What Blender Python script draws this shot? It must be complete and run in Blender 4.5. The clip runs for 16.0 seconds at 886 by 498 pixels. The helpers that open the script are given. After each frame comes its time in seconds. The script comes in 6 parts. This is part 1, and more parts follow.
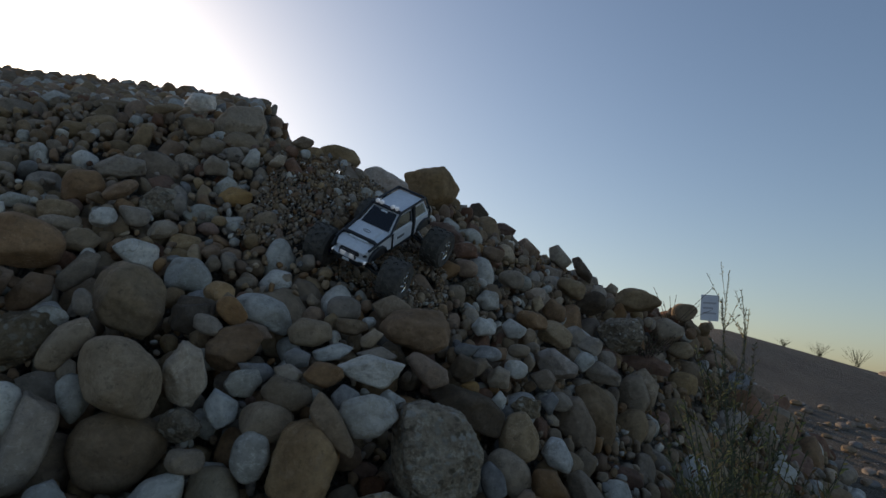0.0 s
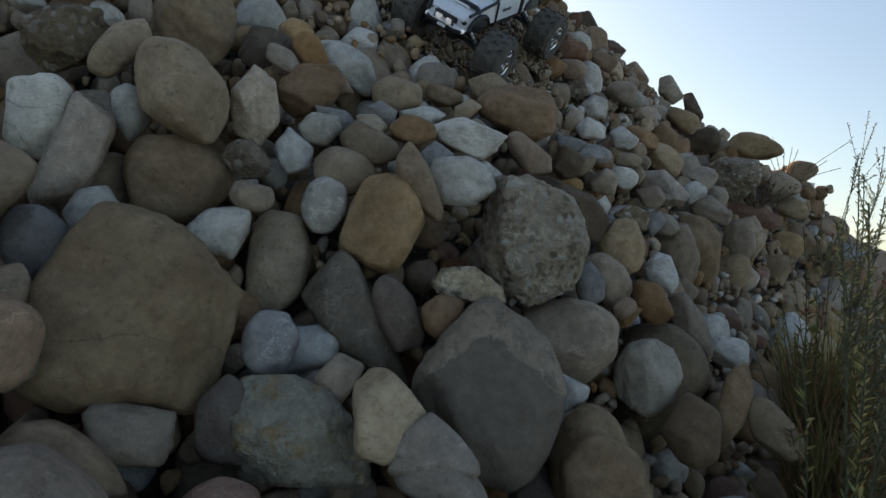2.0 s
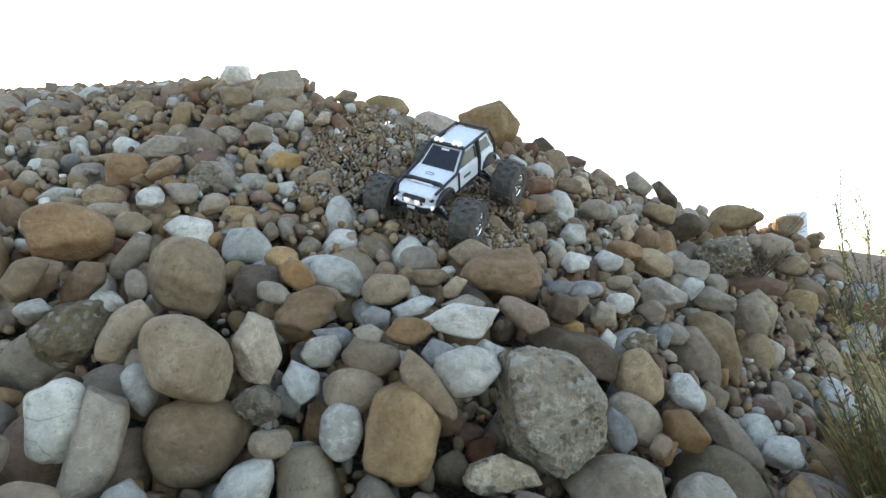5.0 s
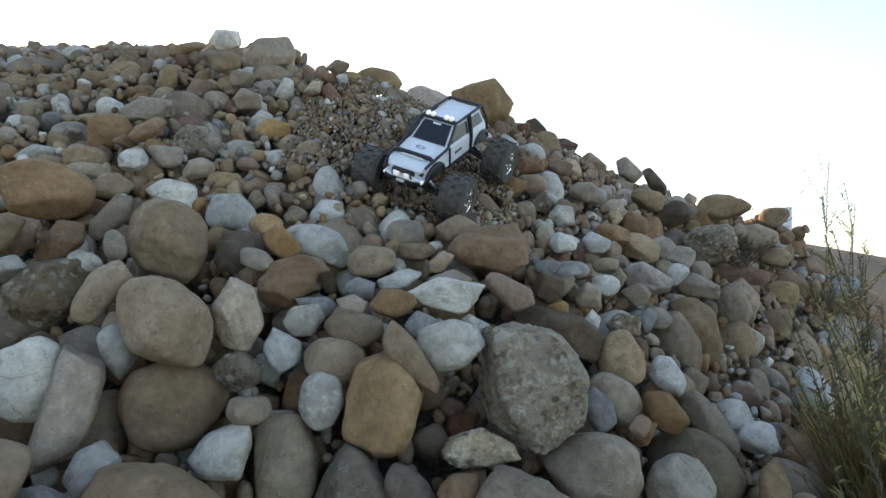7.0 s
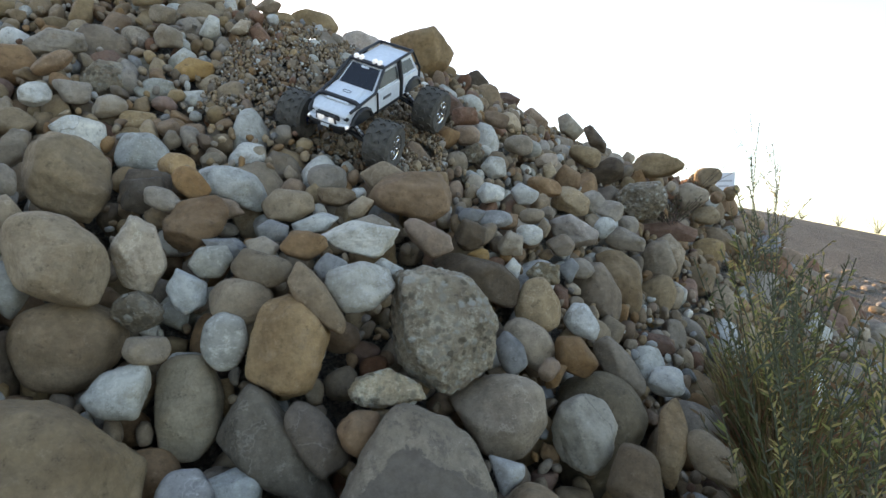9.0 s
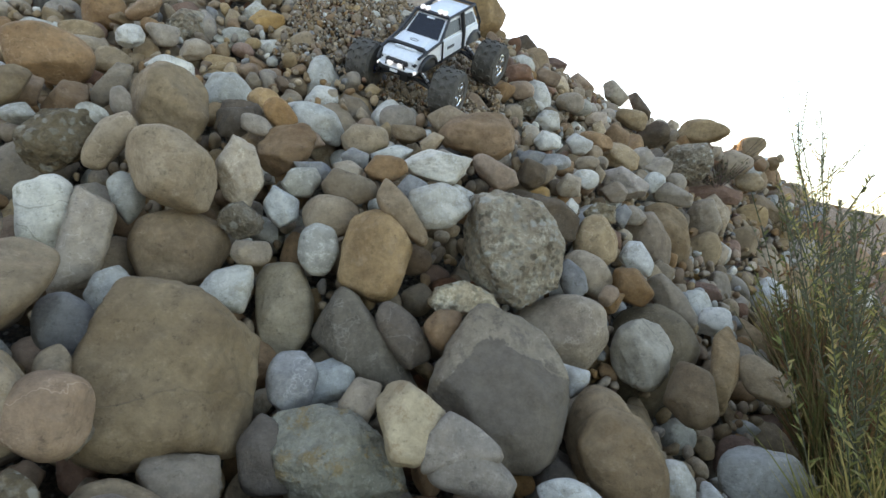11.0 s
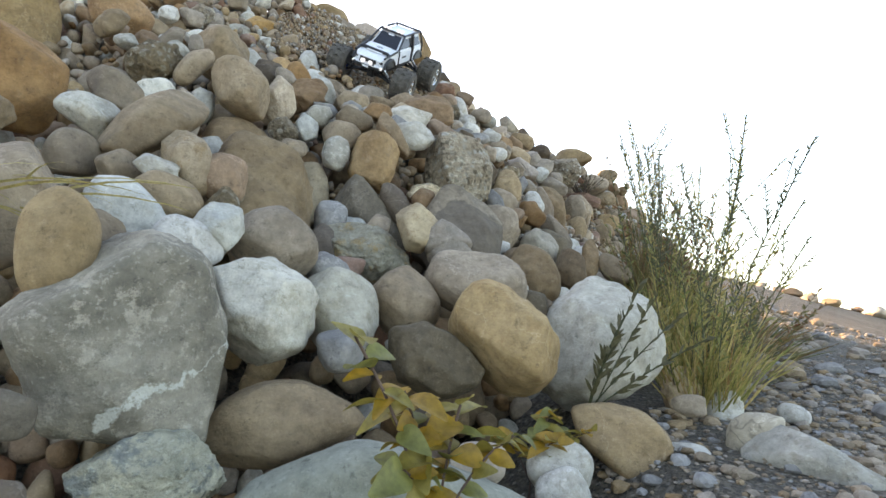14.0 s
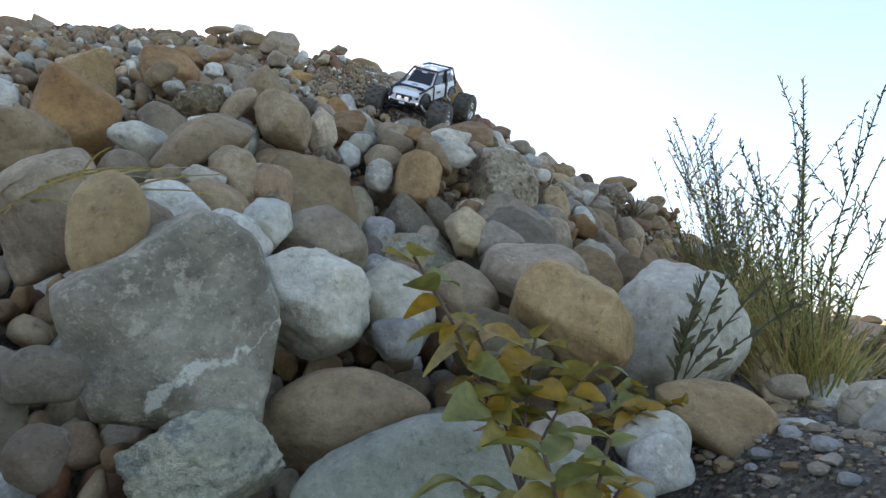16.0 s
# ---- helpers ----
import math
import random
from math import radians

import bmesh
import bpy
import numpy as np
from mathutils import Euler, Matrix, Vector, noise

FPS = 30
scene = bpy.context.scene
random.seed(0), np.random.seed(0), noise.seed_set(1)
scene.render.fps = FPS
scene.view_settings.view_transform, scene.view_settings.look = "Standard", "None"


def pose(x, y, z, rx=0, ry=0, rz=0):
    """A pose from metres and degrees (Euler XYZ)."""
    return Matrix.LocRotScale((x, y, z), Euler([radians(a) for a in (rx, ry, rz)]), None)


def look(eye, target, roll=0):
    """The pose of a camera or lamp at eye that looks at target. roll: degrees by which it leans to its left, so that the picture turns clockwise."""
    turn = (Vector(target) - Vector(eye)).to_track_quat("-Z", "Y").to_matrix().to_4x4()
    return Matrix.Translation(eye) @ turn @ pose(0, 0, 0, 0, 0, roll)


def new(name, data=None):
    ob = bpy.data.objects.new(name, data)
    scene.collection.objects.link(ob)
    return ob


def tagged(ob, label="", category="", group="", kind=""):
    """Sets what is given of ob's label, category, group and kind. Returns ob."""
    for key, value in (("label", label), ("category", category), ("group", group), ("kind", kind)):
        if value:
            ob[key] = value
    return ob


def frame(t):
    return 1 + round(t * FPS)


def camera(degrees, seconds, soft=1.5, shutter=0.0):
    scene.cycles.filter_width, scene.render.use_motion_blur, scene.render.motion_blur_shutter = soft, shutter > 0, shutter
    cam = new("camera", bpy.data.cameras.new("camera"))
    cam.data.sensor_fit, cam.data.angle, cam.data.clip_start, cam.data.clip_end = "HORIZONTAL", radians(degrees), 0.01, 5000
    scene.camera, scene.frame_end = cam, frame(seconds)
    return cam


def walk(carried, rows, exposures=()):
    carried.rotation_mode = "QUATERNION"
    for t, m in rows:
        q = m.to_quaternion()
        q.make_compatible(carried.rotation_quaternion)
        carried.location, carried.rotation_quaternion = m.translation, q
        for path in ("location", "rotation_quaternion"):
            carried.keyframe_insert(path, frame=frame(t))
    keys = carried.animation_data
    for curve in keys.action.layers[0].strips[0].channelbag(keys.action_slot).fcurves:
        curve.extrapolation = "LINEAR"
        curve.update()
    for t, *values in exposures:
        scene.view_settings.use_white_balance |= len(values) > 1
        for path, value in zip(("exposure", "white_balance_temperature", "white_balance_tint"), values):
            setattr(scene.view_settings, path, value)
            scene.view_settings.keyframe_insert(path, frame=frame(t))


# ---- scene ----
cam = camera(74.8, 16.0)
PATH = [
    (0, (0.050, -0.513, 1.181), (0.208, 1.473, 1.355), 4.5),
    (0.5, (0.025, -0.352, 1.220), (0.137, 1.642, 1.338), 7.9),
    (1, (0.039, -0.298, 1.144), (0.132, 1.699, 1.134), 9.3),
    (1.5, (0.024, -0.278, 0.959), (0.057, 1.705, 0.702), 11.8),
    (2, (-0.003, -0.271, 0.940), (0.012, 1.703, 0.622), 11.2),
    (2.5, (0.004, -0.282, 0.896), (0.009, 1.684, 0.529), 12.2),
    (3, (0.004, -0.282, 0.907), (0.000, 1.689, 0.564), 11.7),
    (3.5, (0.015, -0.283, 0.980), (0.011, 1.697, 0.695), 6.9),
    (4, (0.007, -0.304, 1.086), (-0.029, 1.695, 1.080), -2.9),
    (4.2, (0.008, -0.291, 1.121), (-0.041, 1.708, 1.152), -3.1),
    (6.3, (0.007, -0.299, 1.096), (-0.024, 1.700, 1.157), -3.8),
    (6.5, (0.007, -0.282, 1.098), (-0.002, 1.716, 1.115), -2.9),
    (7, (0.006, -0.278, 1.093), (0.005, 1.722, 1.084), -1.1),
    (7.5, (0.073, -0.267, 1.084), (0.164, 1.732, 1.019), -1.9),
    (8, (0.111, -0.271, 1.057), (0.257, 1.719, 0.931), -0.8),
    (8.5, (0.120, -0.273, 1.051), (0.240, 1.719, 0.918), -0.6),
    (9, (0.102, -0.273, 1.054), (0.243, 1.717, 0.909), -0.1),
    (9.5, (0.066, -0.275, 1.035), (0.176, 1.714, 0.859), 0.0),
    (9.7, (0.038, -0.288, 1.016), (0.108, 1.703, 0.843), 1.0),
    (11.8, (-0.013, -0.577, 0.848), (0.035, 1.408, 0.601), 0.8),
    (12, (0.071, -0.676, 0.825), (0.117, 1.298, 0.506), -1.5),
    (12.4, (0.081, -0.824, 0.810), (0.082, 1.151, 0.485), -4.3),
    (12.5, (0.065, -0.868, 0.820), (0.037, 1.100, 0.462), -4.3),
    (13, (-0.007, -0.921, 0.754), (0.008, 1.056, 0.460), -2.9),
    (13.5, (-0.182, -0.981, 0.542), (0.117, 0.994, 0.446), 3.3),
    (14, (-0.306, -0.980, 0.466), (0.154, 0.967, 0.533), 3.6),
    (14.5, (-0.342, -0.854, 0.341), (0.093, 1.061, 0.722), 15.7),
    (15, (-0.329, -0.855, 0.306), (0.131, 1.059, 0.660), 10.8),
    (15.5, (-0.330, -0.875, 0.309), (0.069, 1.053, 0.655), 9.9),
    (16, (-0.304, -0.915, 0.318), (-0.008, 1.042, 0.603), -0.8),
]
EXPOSURES = [(0.0, -0.19, 6700, 14), (1.1, -0.04, 6700, 14), (1.5, 0.12, 7104, 15), (2.0, 0.87, 7584, 15), (3.0, 1.89, 7872, 14), (3.8, 2.52, 8064, 15), (4.2, 2.52, 8064, 15), (7.0, 1.87, 7680, 15), (9.7, 2.12, 7968, 15), (12.0, 2.67, 8640, 17), (12.5, 2.77, 8640, 17), (14.0, 2.71, 8640, 18), (15.5, 2.18, 7968, 17), (16.0, 2.08, 7680, 17)]
walk(cam, [(t, look(eye, target, roll)) for t, eye, target, roll in PATH], EXPOSURES)


# ---- world, sun ----
SUN_AZ, SUN_EL = -36.0, 17.0
world = bpy.data.worlds.new("sky")
scene.world = world
world.use_nodes = True
wn = world.node_tree.nodes
sky = wn.new("ShaderNodeTexSky")
sky.sky_type = "NISHITA"
sky.sun_disc = False
sky.sun_elevation = radians(SUN_EL)
sky.sun_rotation = radians(SUN_AZ)
sky.air_density, sky.dust_density, sky.ozone_density = 1.15, 1.6, 2.2
lift = wn.new("ShaderNodeVectorMath")
lift.operation = "ADD"
lift.inputs[1].default_value = (0.0, 0.0, 0.09)
world.node_tree.links.new(wn.new("ShaderNodeTexCoord").outputs["Generated"], lift.inputs[0])
world.node_tree.links.new(lift.outputs[0], sky.inputs["Vector"])
world.node_tree.links.new(sky.outputs[0], wn["Background"].inputs[0])
wn["Background"].inputs[1].default_value = 0.15
sun = new("sun", bpy.data.lights.new("sun", "SUN"))
sun.data.energy, sun.data.angle, sun.data.color = 3.0, radians(0.6), (1.0, 0.80, 0.58)
sun.matrix_basis = look((0, 0, 0), (-math.sin(radians(SUN_AZ)) * math.cos(radians(SUN_EL)), -math.cos(radians(SUN_AZ)) * math.cos(radians(SUN_EL)), -math.sin(radians(SUN_EL))))


# ---- materials ----
def material(name, rough=0.85):
    m = bpy.data.materials.new(name)
    m.use_nodes = True
    b = m.node_tree.nodes["Principled BSDF"]
    b.inputs["Roughness"].default_value = rough
    return m, m.node_tree.nodes, m.node_tree.links, b


def noise_node(nodes, links, co, scale, detail=4.0, rough=0.6):
    n = nodes.new("ShaderNodeTexNoise")
    n.inputs["Scale"].default_value, n.inputs["Detail"].default_value, n.inputs["Roughness"].default_value = scale, detail, rough
    links.new(co, n.inputs["Vector"])
    return n


def ramp_node(nodes, links, src, *stops):
    r = nodes.new("ShaderNodeValToRGB")
    e = r.color_ramp.elements
    while len(e) < len(stops):
        e.new(0.5)
    for k, (p, c) in zip(e, stops):
        k.position, k.color = p, (*c, 1) if len(c) == 3 else c
    links.new(src, r.inputs[0])
    return r


def mix_node(nodes, links, fac, a, b, mode="MIX"):
    n = nodes.new("ShaderNodeMix")
    n.data_type, n.blend_type = "RGBA", mode
    for sock, v in ((n.inputs[0], fac), (n.inputs[6], a), (n.inputs[7], b)):
        if isinstance(v, (int, float)):
            sock.default_value = v
        elif isinstance(v, tuple):
            sock.default_value = (*v, 1)
        else:
            links.new(v, sock)
    return n.outputs[2]


def math_node(nodes, links, op, a, b=None, c=None):
    n = nodes.new("ShaderNodeMath")
    n.operation = op
    for sock, v in zip(n.inputs, (a, b, c)):
        if isinstance(v, (int, float)):
            sock.default_value = v
        elif v is not None:
            links.new(v, sock)
    return n.outputs[0]


def band_distance(nodes, links, co, plane, wobble):
    """How far a place lies past a wavy plane (nx, ny, nz, offset) through a stone."""
    dot = nodes.new("ShaderNodeVectorMath")
    dot.operation = "DOT_PRODUCT"
    links.new(co, dot.inputs[0])
    dot.inputs[1].default_value = plane[:3]
    wave = noise_node(nodes, links, co, 11.0, 5.0, 0.6)
    return math_node(nodes, links, "ADD", math_node(nodes, links, "SUBTRACT", dot.outputs["Value"], plane[3]), math_node(nodes, links, "MULTIPLY", math_node(nodes, links, "SUBTRACT", wave.outputs[0], 0.5), wobble * 2))


def grey(v):
    return (v, v, v)


def stone_material(name, dark, light, patch, speck=0.25, speck_scale=160.0, vein=None, two=None, pits=0.0, island=False, rough=0.82, ledge=None, cracked=False, clasts=False, bedded=False):
    """River stone: two tones in soft clouds, stained patches, pale grains, fine pitted relief."""
    m, n, l, b = material(name, rough)
    co = n.new("ShaderNodeTexCoord").outputs["Object"]
    if island:
        rnd = n.new("ShaderNodeNewGeometry").outputs["Random Per Island"]
    else:
        rnd = n.new("ShaderNodeObjectInfo").outputs["Random"]
    shift = n.new("ShaderNodeVectorMath")
    shift.operation = "ADD"
    l.new(co, shift.inputs[0])
    sc = n.new("ShaderNodeMath")
    sc.operation = "MULTIPLY"
    sc.inputs[1].default_value = 37.0
    l.new(rnd, sc.inputs[0])
    l.new(sc.outputs[0], shift.inputs[1])
    p = shift.outputs[0]
    cloud = noise_node(n, l, p, 9.0, 7.0, 0.62)
    col = ramp_node(n, l, cloud.outputs[0], (0.36, dark), (0.64, light)).outputs[0]
    stain = noise_node(n, l, p, 21.0, 9.0, 0.76)
    mask = ramp_node(n, l, stain.outputs[0], (0.535, grey(0)), (0.60, grey(0.7)))
    col = mix_node(n, l, mask.outputs[0], col, patch)
    pale = noise_node(n, l, p, 33.0, 8.0, 0.8)
    pm = ramp_node(n, l, pale.outputs[0], (0.57, grey(0)), (0.66, grey(0.35 + 0.5 * speck)))
    col = mix_node(n, l, pm.outputs[0], col, tuple(min(0.7, v * 1.25 + 0.05) for v in light))
    grime = noise_node(n, l, p, 48.0, 8.0, 0.8)
    rm = ramp_node(n, l, grime.outputs[0], (0.34, grey(0.55)), (0.44, grey(1.0)))
    col = mix_node(n, l, 1.0, col, rm.outputs[0], "MULTIPLY")
    grain = noise_node(n, l, p, speck_scale, 2.0, 0.5)
    gm = ramp_node(n, l, grain.outputs[0], (0.60, grey(0)), (0.72, grey(0.55 * speck)))
    col = mix_node(n, l, gm.outputs[0], col, tuple(min(0.75, v * 1.4 + 0.08) for v in light))
    dust = noise_node(n, l, p, 300.0, 2.0, 0.6)
    dm = ramp_node(n, l, dust.outputs[0], (0.35, grey(0.96)), (0.62, grey(1.02)))
    col = mix_node(n, l, 1.0, col, dm.outputs[0], "MULTIPLY")
    if not island and not pits:
        thread = noise_node(n, l, p, 6.0, 5.0, 0.6)
        gap = math_node(n, l, "ABSOLUTE", math_node(n, l, "SUBTRACT", thread.outputs[0], 0.5))
        some = math_node(n, l, "GREATER_THAN", rnd, 0.72)
        line = ramp_node(n, l, gap, (0.0, grey(0.45)), (0.005, grey(0)))
        col = mix_node(n, l, math_node(n, l, "MULTIPLY", some, line.outputs[0]), col, tuple(min(0.6, v * 1.3 + 0.08) for v in light))
    mottle = noise_node(n, l, p, 46.0, 9.0, 0.72)
    mm = ramp_node(n, l, mottle.outputs[0], (0.33, grey(0.76)), (0.50, grey(1.0)), (0.66, grey(1.18)))
    col = mix_node(n, l, 1.0, col, mm.outputs[0], "MULTIPLY")
    if bedded:
        squeeze = n.new("ShaderNodeMapping")
        squeeze.inputs["Rotation"].default_value, squeeze.inputs["Scale"].default_value = (0.5, 0.3, 0.6), (5.0, 5.0, 55.0)
        l.new(p, squeeze.inputs["Vector"])
        beds = noise_node(n, l, squeeze.outputs[0], 1.0, 5.0, 0.65)
        bd = ramp_node(n, l, beds.outputs[0], (0.34, grey(0.80)), (0.62, grey(1.10)))
        col = mix_node(n, l, 0.75, col, bd.outputs[0], "MULTIPLY")
    if clasts:
        lump = n.new("ShaderNodeTexVoronoi")
        lump.inputs["Scale"].default_value, lump.inputs["Randomness"].default_value = 52.0, 1.0
        wobbled = mix_node(n, l, 0.02, p, noise_node(n, l, p, 60.0, 3.0).outputs["Color"])
        l.new(wobbled, lump.inputs["Vector"])
        lc = ramp_node(n, l, lump.outputs["Color"], (0.25, (0.13, 0.10, 0.065)), (0.50, (0.30, 0.25, 0.18)), (0.78, (0.54, 0.50, 0.42)))
        lm = ramp_node(n, l, lump.outputs["Distance"], (0.30, grey(0.75)), (0.52, grey(0.0)))
        col = mix_node(n, l, lm.outputs[0], col, lc.outputs[0])
    if cracked:
        seam = noise_node(n, l, p, 3.2, 4.0, 0.55)
        slit = math_node(n, l, "ABSOLUTE", math_node(n, l, "SUBTRACT", seam.outputs[0], 0.47))
        sl = ramp_node(n, l, slit, (0.0, grey(0.6)), (0.0035, grey(1.0)))
        col = mix_node(n, l, math_node(n, l, "GREATER_THAN", rnd, 0.55), col, sl.outputs[0], "MULTIPLY")
    if vein:
        band = band_distance(n, l, co, vein, 0.05)
        thick = noise_node(n, l, co, 26.0, 6.0, 0.7)
        edge = math_node(n, l, "SUBTRACT", math_node(n, l, "ABSOLUTE", band), math_node(n, l, "MULTIPLY_ADD", thick.outputs[0], 0.05, -0.018))
        vm = ramp_node(n, l, math_node(n, l, "MULTIPLY_ADD", edge, 60.0, 0.5), (0.30, grey(0.85)), (0.55, grey(0)))
        col = mix_node(n, l, vm.outputs[0], col, (0.50, 0.48, 0.40))
    if two:
        split = n.new("ShaderNodeSeparateXYZ")
        l.new(co, split.inputs[0])
        wave = noise_node(n, l, co, 24.0, 6.0, 0.65)
        roof = math_node(n, l, "MULTIPLY_ADD", math_node(n, l, "ABSOLUTE", split.outputs[0]), 0.75, split.outputs[1])
        band = math_node(n, l, "SUBTRACT", math_node(n, l, "MULTIPLY_ADD", wave.outputs[0], 0.07, two - 0.035), roof)
        tm = ramp_node(n, l, math_node(n, l, "MULTIPLY_ADD", band, 30.0, 0.5), (0.46, grey(0)), (0.56, grey(0.85)))
        col = mix_node(n, l, tm.outputs[0], col, mix_node(n, l, 1.0, (0.115, 0.088, 0.062), mm.outputs[0], "MULTIPLY"))
    val = n.new("ShaderNodeHueSaturation")
    mr = n.new("ShaderNodeMapRange")
    mr.inputs[3].default_value, mr.inputs[4].default_value = 0.74, 1.22
    l.new(rnd, mr.inputs[0])
    l.new(mr.outputs[0], val.inputs["Value"])
    ms = n.new("ShaderNodeMapRange")
    ms.inputs[3].default_value, ms.inputs[4].default_value = 0.84, 1.24
    l.new(math_node(n, l, "FRACT", math_node(n, l, "MULTIPLY", rnd, 7.13)), ms.inputs[0])
    l.new(ms.outputs[0], val.inputs["Saturation"])
    l.new(col, val.inputs["Color"])
    l.new(val.outputs[0], b.inputs["Base Color"])
    b.inputs["Specular IOR Level"].default_value = 0.35
    bump = n.new("ShaderNodeBump")
    bump.inputs["Strength"].default_value, bump.inputs["Distance"].default_value = 0.65 + pits * 0.35, 0.011 + pits * 0.020
    hs = noise_node(n, l, p, 26.0 if not pits else 42.0, 7.0 if not pits else 10.0, 0.62)
    fine = noise_node(n, l, p, 130.0, 8.0, 0.7)
    high = math_node(n, l, "MULTIPLY_ADD", fine.outputs[0], 0.30, hs.outputs[0])
    if pits:
        vor = n.new("ShaderNodeTexVoronoi")
        vor.inputs["Scale"].default_value = 62.0
        l.new(p, vor.inputs["Vector"])
        high = math_node(n, l, "ADD", high, math_node(n, l, "MULTIPLY", vor.outputs["Distance"], 0.35))
    if ledge:
        step = band_distance(n, l, co, (0.0, 1.0, 0.0, ledge), 0.035)
        rise = ramp_node(n, l, math_node(n, l, "MULTIPLY_ADD", step, 40.0, 0.5), (0.42, grey(0)), (0.50, grey(1)))
        high = math_node(n, l, "MULTIPLY_ADD", rise.outputs[0], -0.9, high)
    l.new(high, bump.inputs["Height"])
    l.new(bump.outputs[0], b.inputs["Normal"])
    return m


STONE_TONES = {
    "t": ("tan sandstone", (0.235, 0.164, 0.098), (0.33, 0.24, 0.15), (0.26, 0.177, 0.106), 0.15),
    "kh": ("khaki sandstone", (0.276, 0.186, 0.109), (0.408, 0.282, 0.167), (0.335, 0.215, 0.124), 0.12),
    "ob": ("ochre-brown sandstone", (0.238, 0.142, 0.073), (0.326, 0.201, 0.112), (0.2, 0.109, 0.057), 0.12),
    "y": ("ochre yellow sandstone", (0.259, 0.157, 0.077), (0.376, 0.243, 0.127), (0.319, 0.213, 0.126), 0.12),
    "b": ("brown", (0.189, 0.112, 0.063), (0.285, 0.18, 0.106), (0.205, 0.134, 0.082), 0.15),
    "rb": ("reddish brown", (0.145, 0.074, 0.045), (0.228, 0.128, 0.085), (0.194, 0.123, 0.084), 0.2),
    "gb": ("grey-brown", (0.186, 0.127, 0.079), (0.28, 0.203, 0.134), (0.224, 0.152, 0.095), 0.2),
    "g": ("grey limestone", (0.213, 0.171, 0.131), (0.314, 0.251, 0.19), (0.245, 0.191, 0.136), 0.3),
    "gt": ("olive-grey sandstone", (0.205, 0.146, 0.094), (0.29, 0.215, 0.141), (0.244, 0.177, 0.112), 0.22),
    "w": ("pale whitish limestone", (0.421, 0.387, 0.33), (0.629, 0.578, 0.503), (0.371, 0.324, 0.257), 0.4),
    "wg": ("pale grey limestone", (0.326, 0.306, 0.262), (0.483, 0.448, 0.385), (0.294, 0.259, 0.205), 0.4),
    "wa": ("chalky pale grey limestone", (0.416, 0.373, 0.287), (0.573, 0.513, 0.41), (0.371, 0.319, 0.226), 0.3),
    "wp": ("pinkish white limestone", (0.35, 0.273, 0.213), (0.487, 0.388, 0.309), (0.37, 0.264, 0.191), 0.4),
    "tw": ("cream limestone", (0.301, 0.229, 0.155), (0.439, 0.343, 0.248), (0.298, 0.204, 0.122), 0.3),
    "bl": ("blue-grey limestone", (0.171, 0.161, 0.152), (0.272, 0.255, 0.234), (0.241, 0.221, 0.195), 0.3),
    "bw": ("pale blue-grey limestone", (0.32, 0.313, 0.287), (0.449, 0.432, 0.385), (0.371, 0.346, 0.292), 0.3),
    "bb": ("rough mottled blue-grey limestone", (0.303, 0.293, 0.231), (0.562, 0.525, 0.41), (0.197, 0.212, 0.208), 0.6),
    "d": ("dark grey-brown", (0.084, 0.061, 0.043), (0.136, 0.101, 0.071), (0.111, 0.078, 0.052), 0.25),
    "dg": ("dark olive-grey", (0.099, 0.078, 0.053), (0.156, 0.121, 0.083), (0.152, 0.117, 0.08), 0.35),
    "po": ("pitted brown conglomerate", (0.173, 0.128, 0.08), (0.334, 0.257, 0.17), (0.414, 0.331, 0.23), 0.5),
    "co": ("speckled brown conglomerate", (0.322, 0.237, 0.154), (0.58, 0.457, 0.315), (0.72, 0.614, 0.455), 0.6),
    "sp": ("white-speckled grey limestone", (0.253, 0.232, 0.195), (0.376, 0.343, 0.287), (0.517, 0.464, 0.39), 0.8),
    "di": ("pale grey cracked limestone", (0.284, 0.235, 0.168), (0.384, 0.32, 0.233), (0.329, 0.271, 0.186), 0.3),
    "tt": ("two-toned dark grey sandstone", (0.166, 0.122, 0.079), (0.245, 0.186, 0.122), (0.12, 0.089, 0.061), 0.25),
    "li": ("lichen-spotted grey and ochre", (0.27, 0.241, 0.175), (0.42, 0.374, 0.285), (0.38, 0.246, 0.1), 0.5),
    "ve": ("grey white-veined limestone", (0.141, 0.118, 0.081), (0.296, 0.251, 0.181), (0.4, 0.334, 0.245), 0.6),
    "gs": ("ledged olive-grey sandstone", (0.205, 0.146, 0.094), (0.29, 0.215, 0.141), (0.244, 0.177, 0.112), 0.22),
    "tk": ("pale khaki sandstone", (0.27, 0.208, 0.135), (0.374, 0.297, 0.2), (0.301, 0.225, 0.14), 0.25),
    "ys": ("pale ochre sandstone", (0.311, 0.219, 0.115), (0.449, 0.331, 0.185), (0.288, 0.182, 0.085), 0.2),
    "bg": ("pale greenish grey limestone", (0.264, 0.265, 0.21), (0.371, 0.367, 0.298), (0.314, 0.302, 0.236), 0.35),
}
STONE_MATERIALS, FILL_MATERIALS = {}, {}
CRACKED, CLASTIC, PITTED, BEDDED = ("di", "wa", "w"), ("co", "po"), ("po", "co", "bb", "li"), ("t", "tk", "gt", "b", "ob", "y", "gb", "kh")
for code, (title, dark, light, patch, speck) in STONE_TONES.items():
    STONE_MATERIALS[code] = stone_material(title + " stone", dark, light, patch, speck, 130.0 if speck < 0.7 else 75.0, vein=(-0.29, 0.957, 0.0, -0.066) if code == "ve" else None,
                                           two=0.085 if code == "tt" else None, pits=1.0 if code in PITTED else 0.0, ledge=-0.05 if code == "gs" else None, cracked=code in CRACKED, clasts=code in CLASTIC, bedded=code in BEDDED)


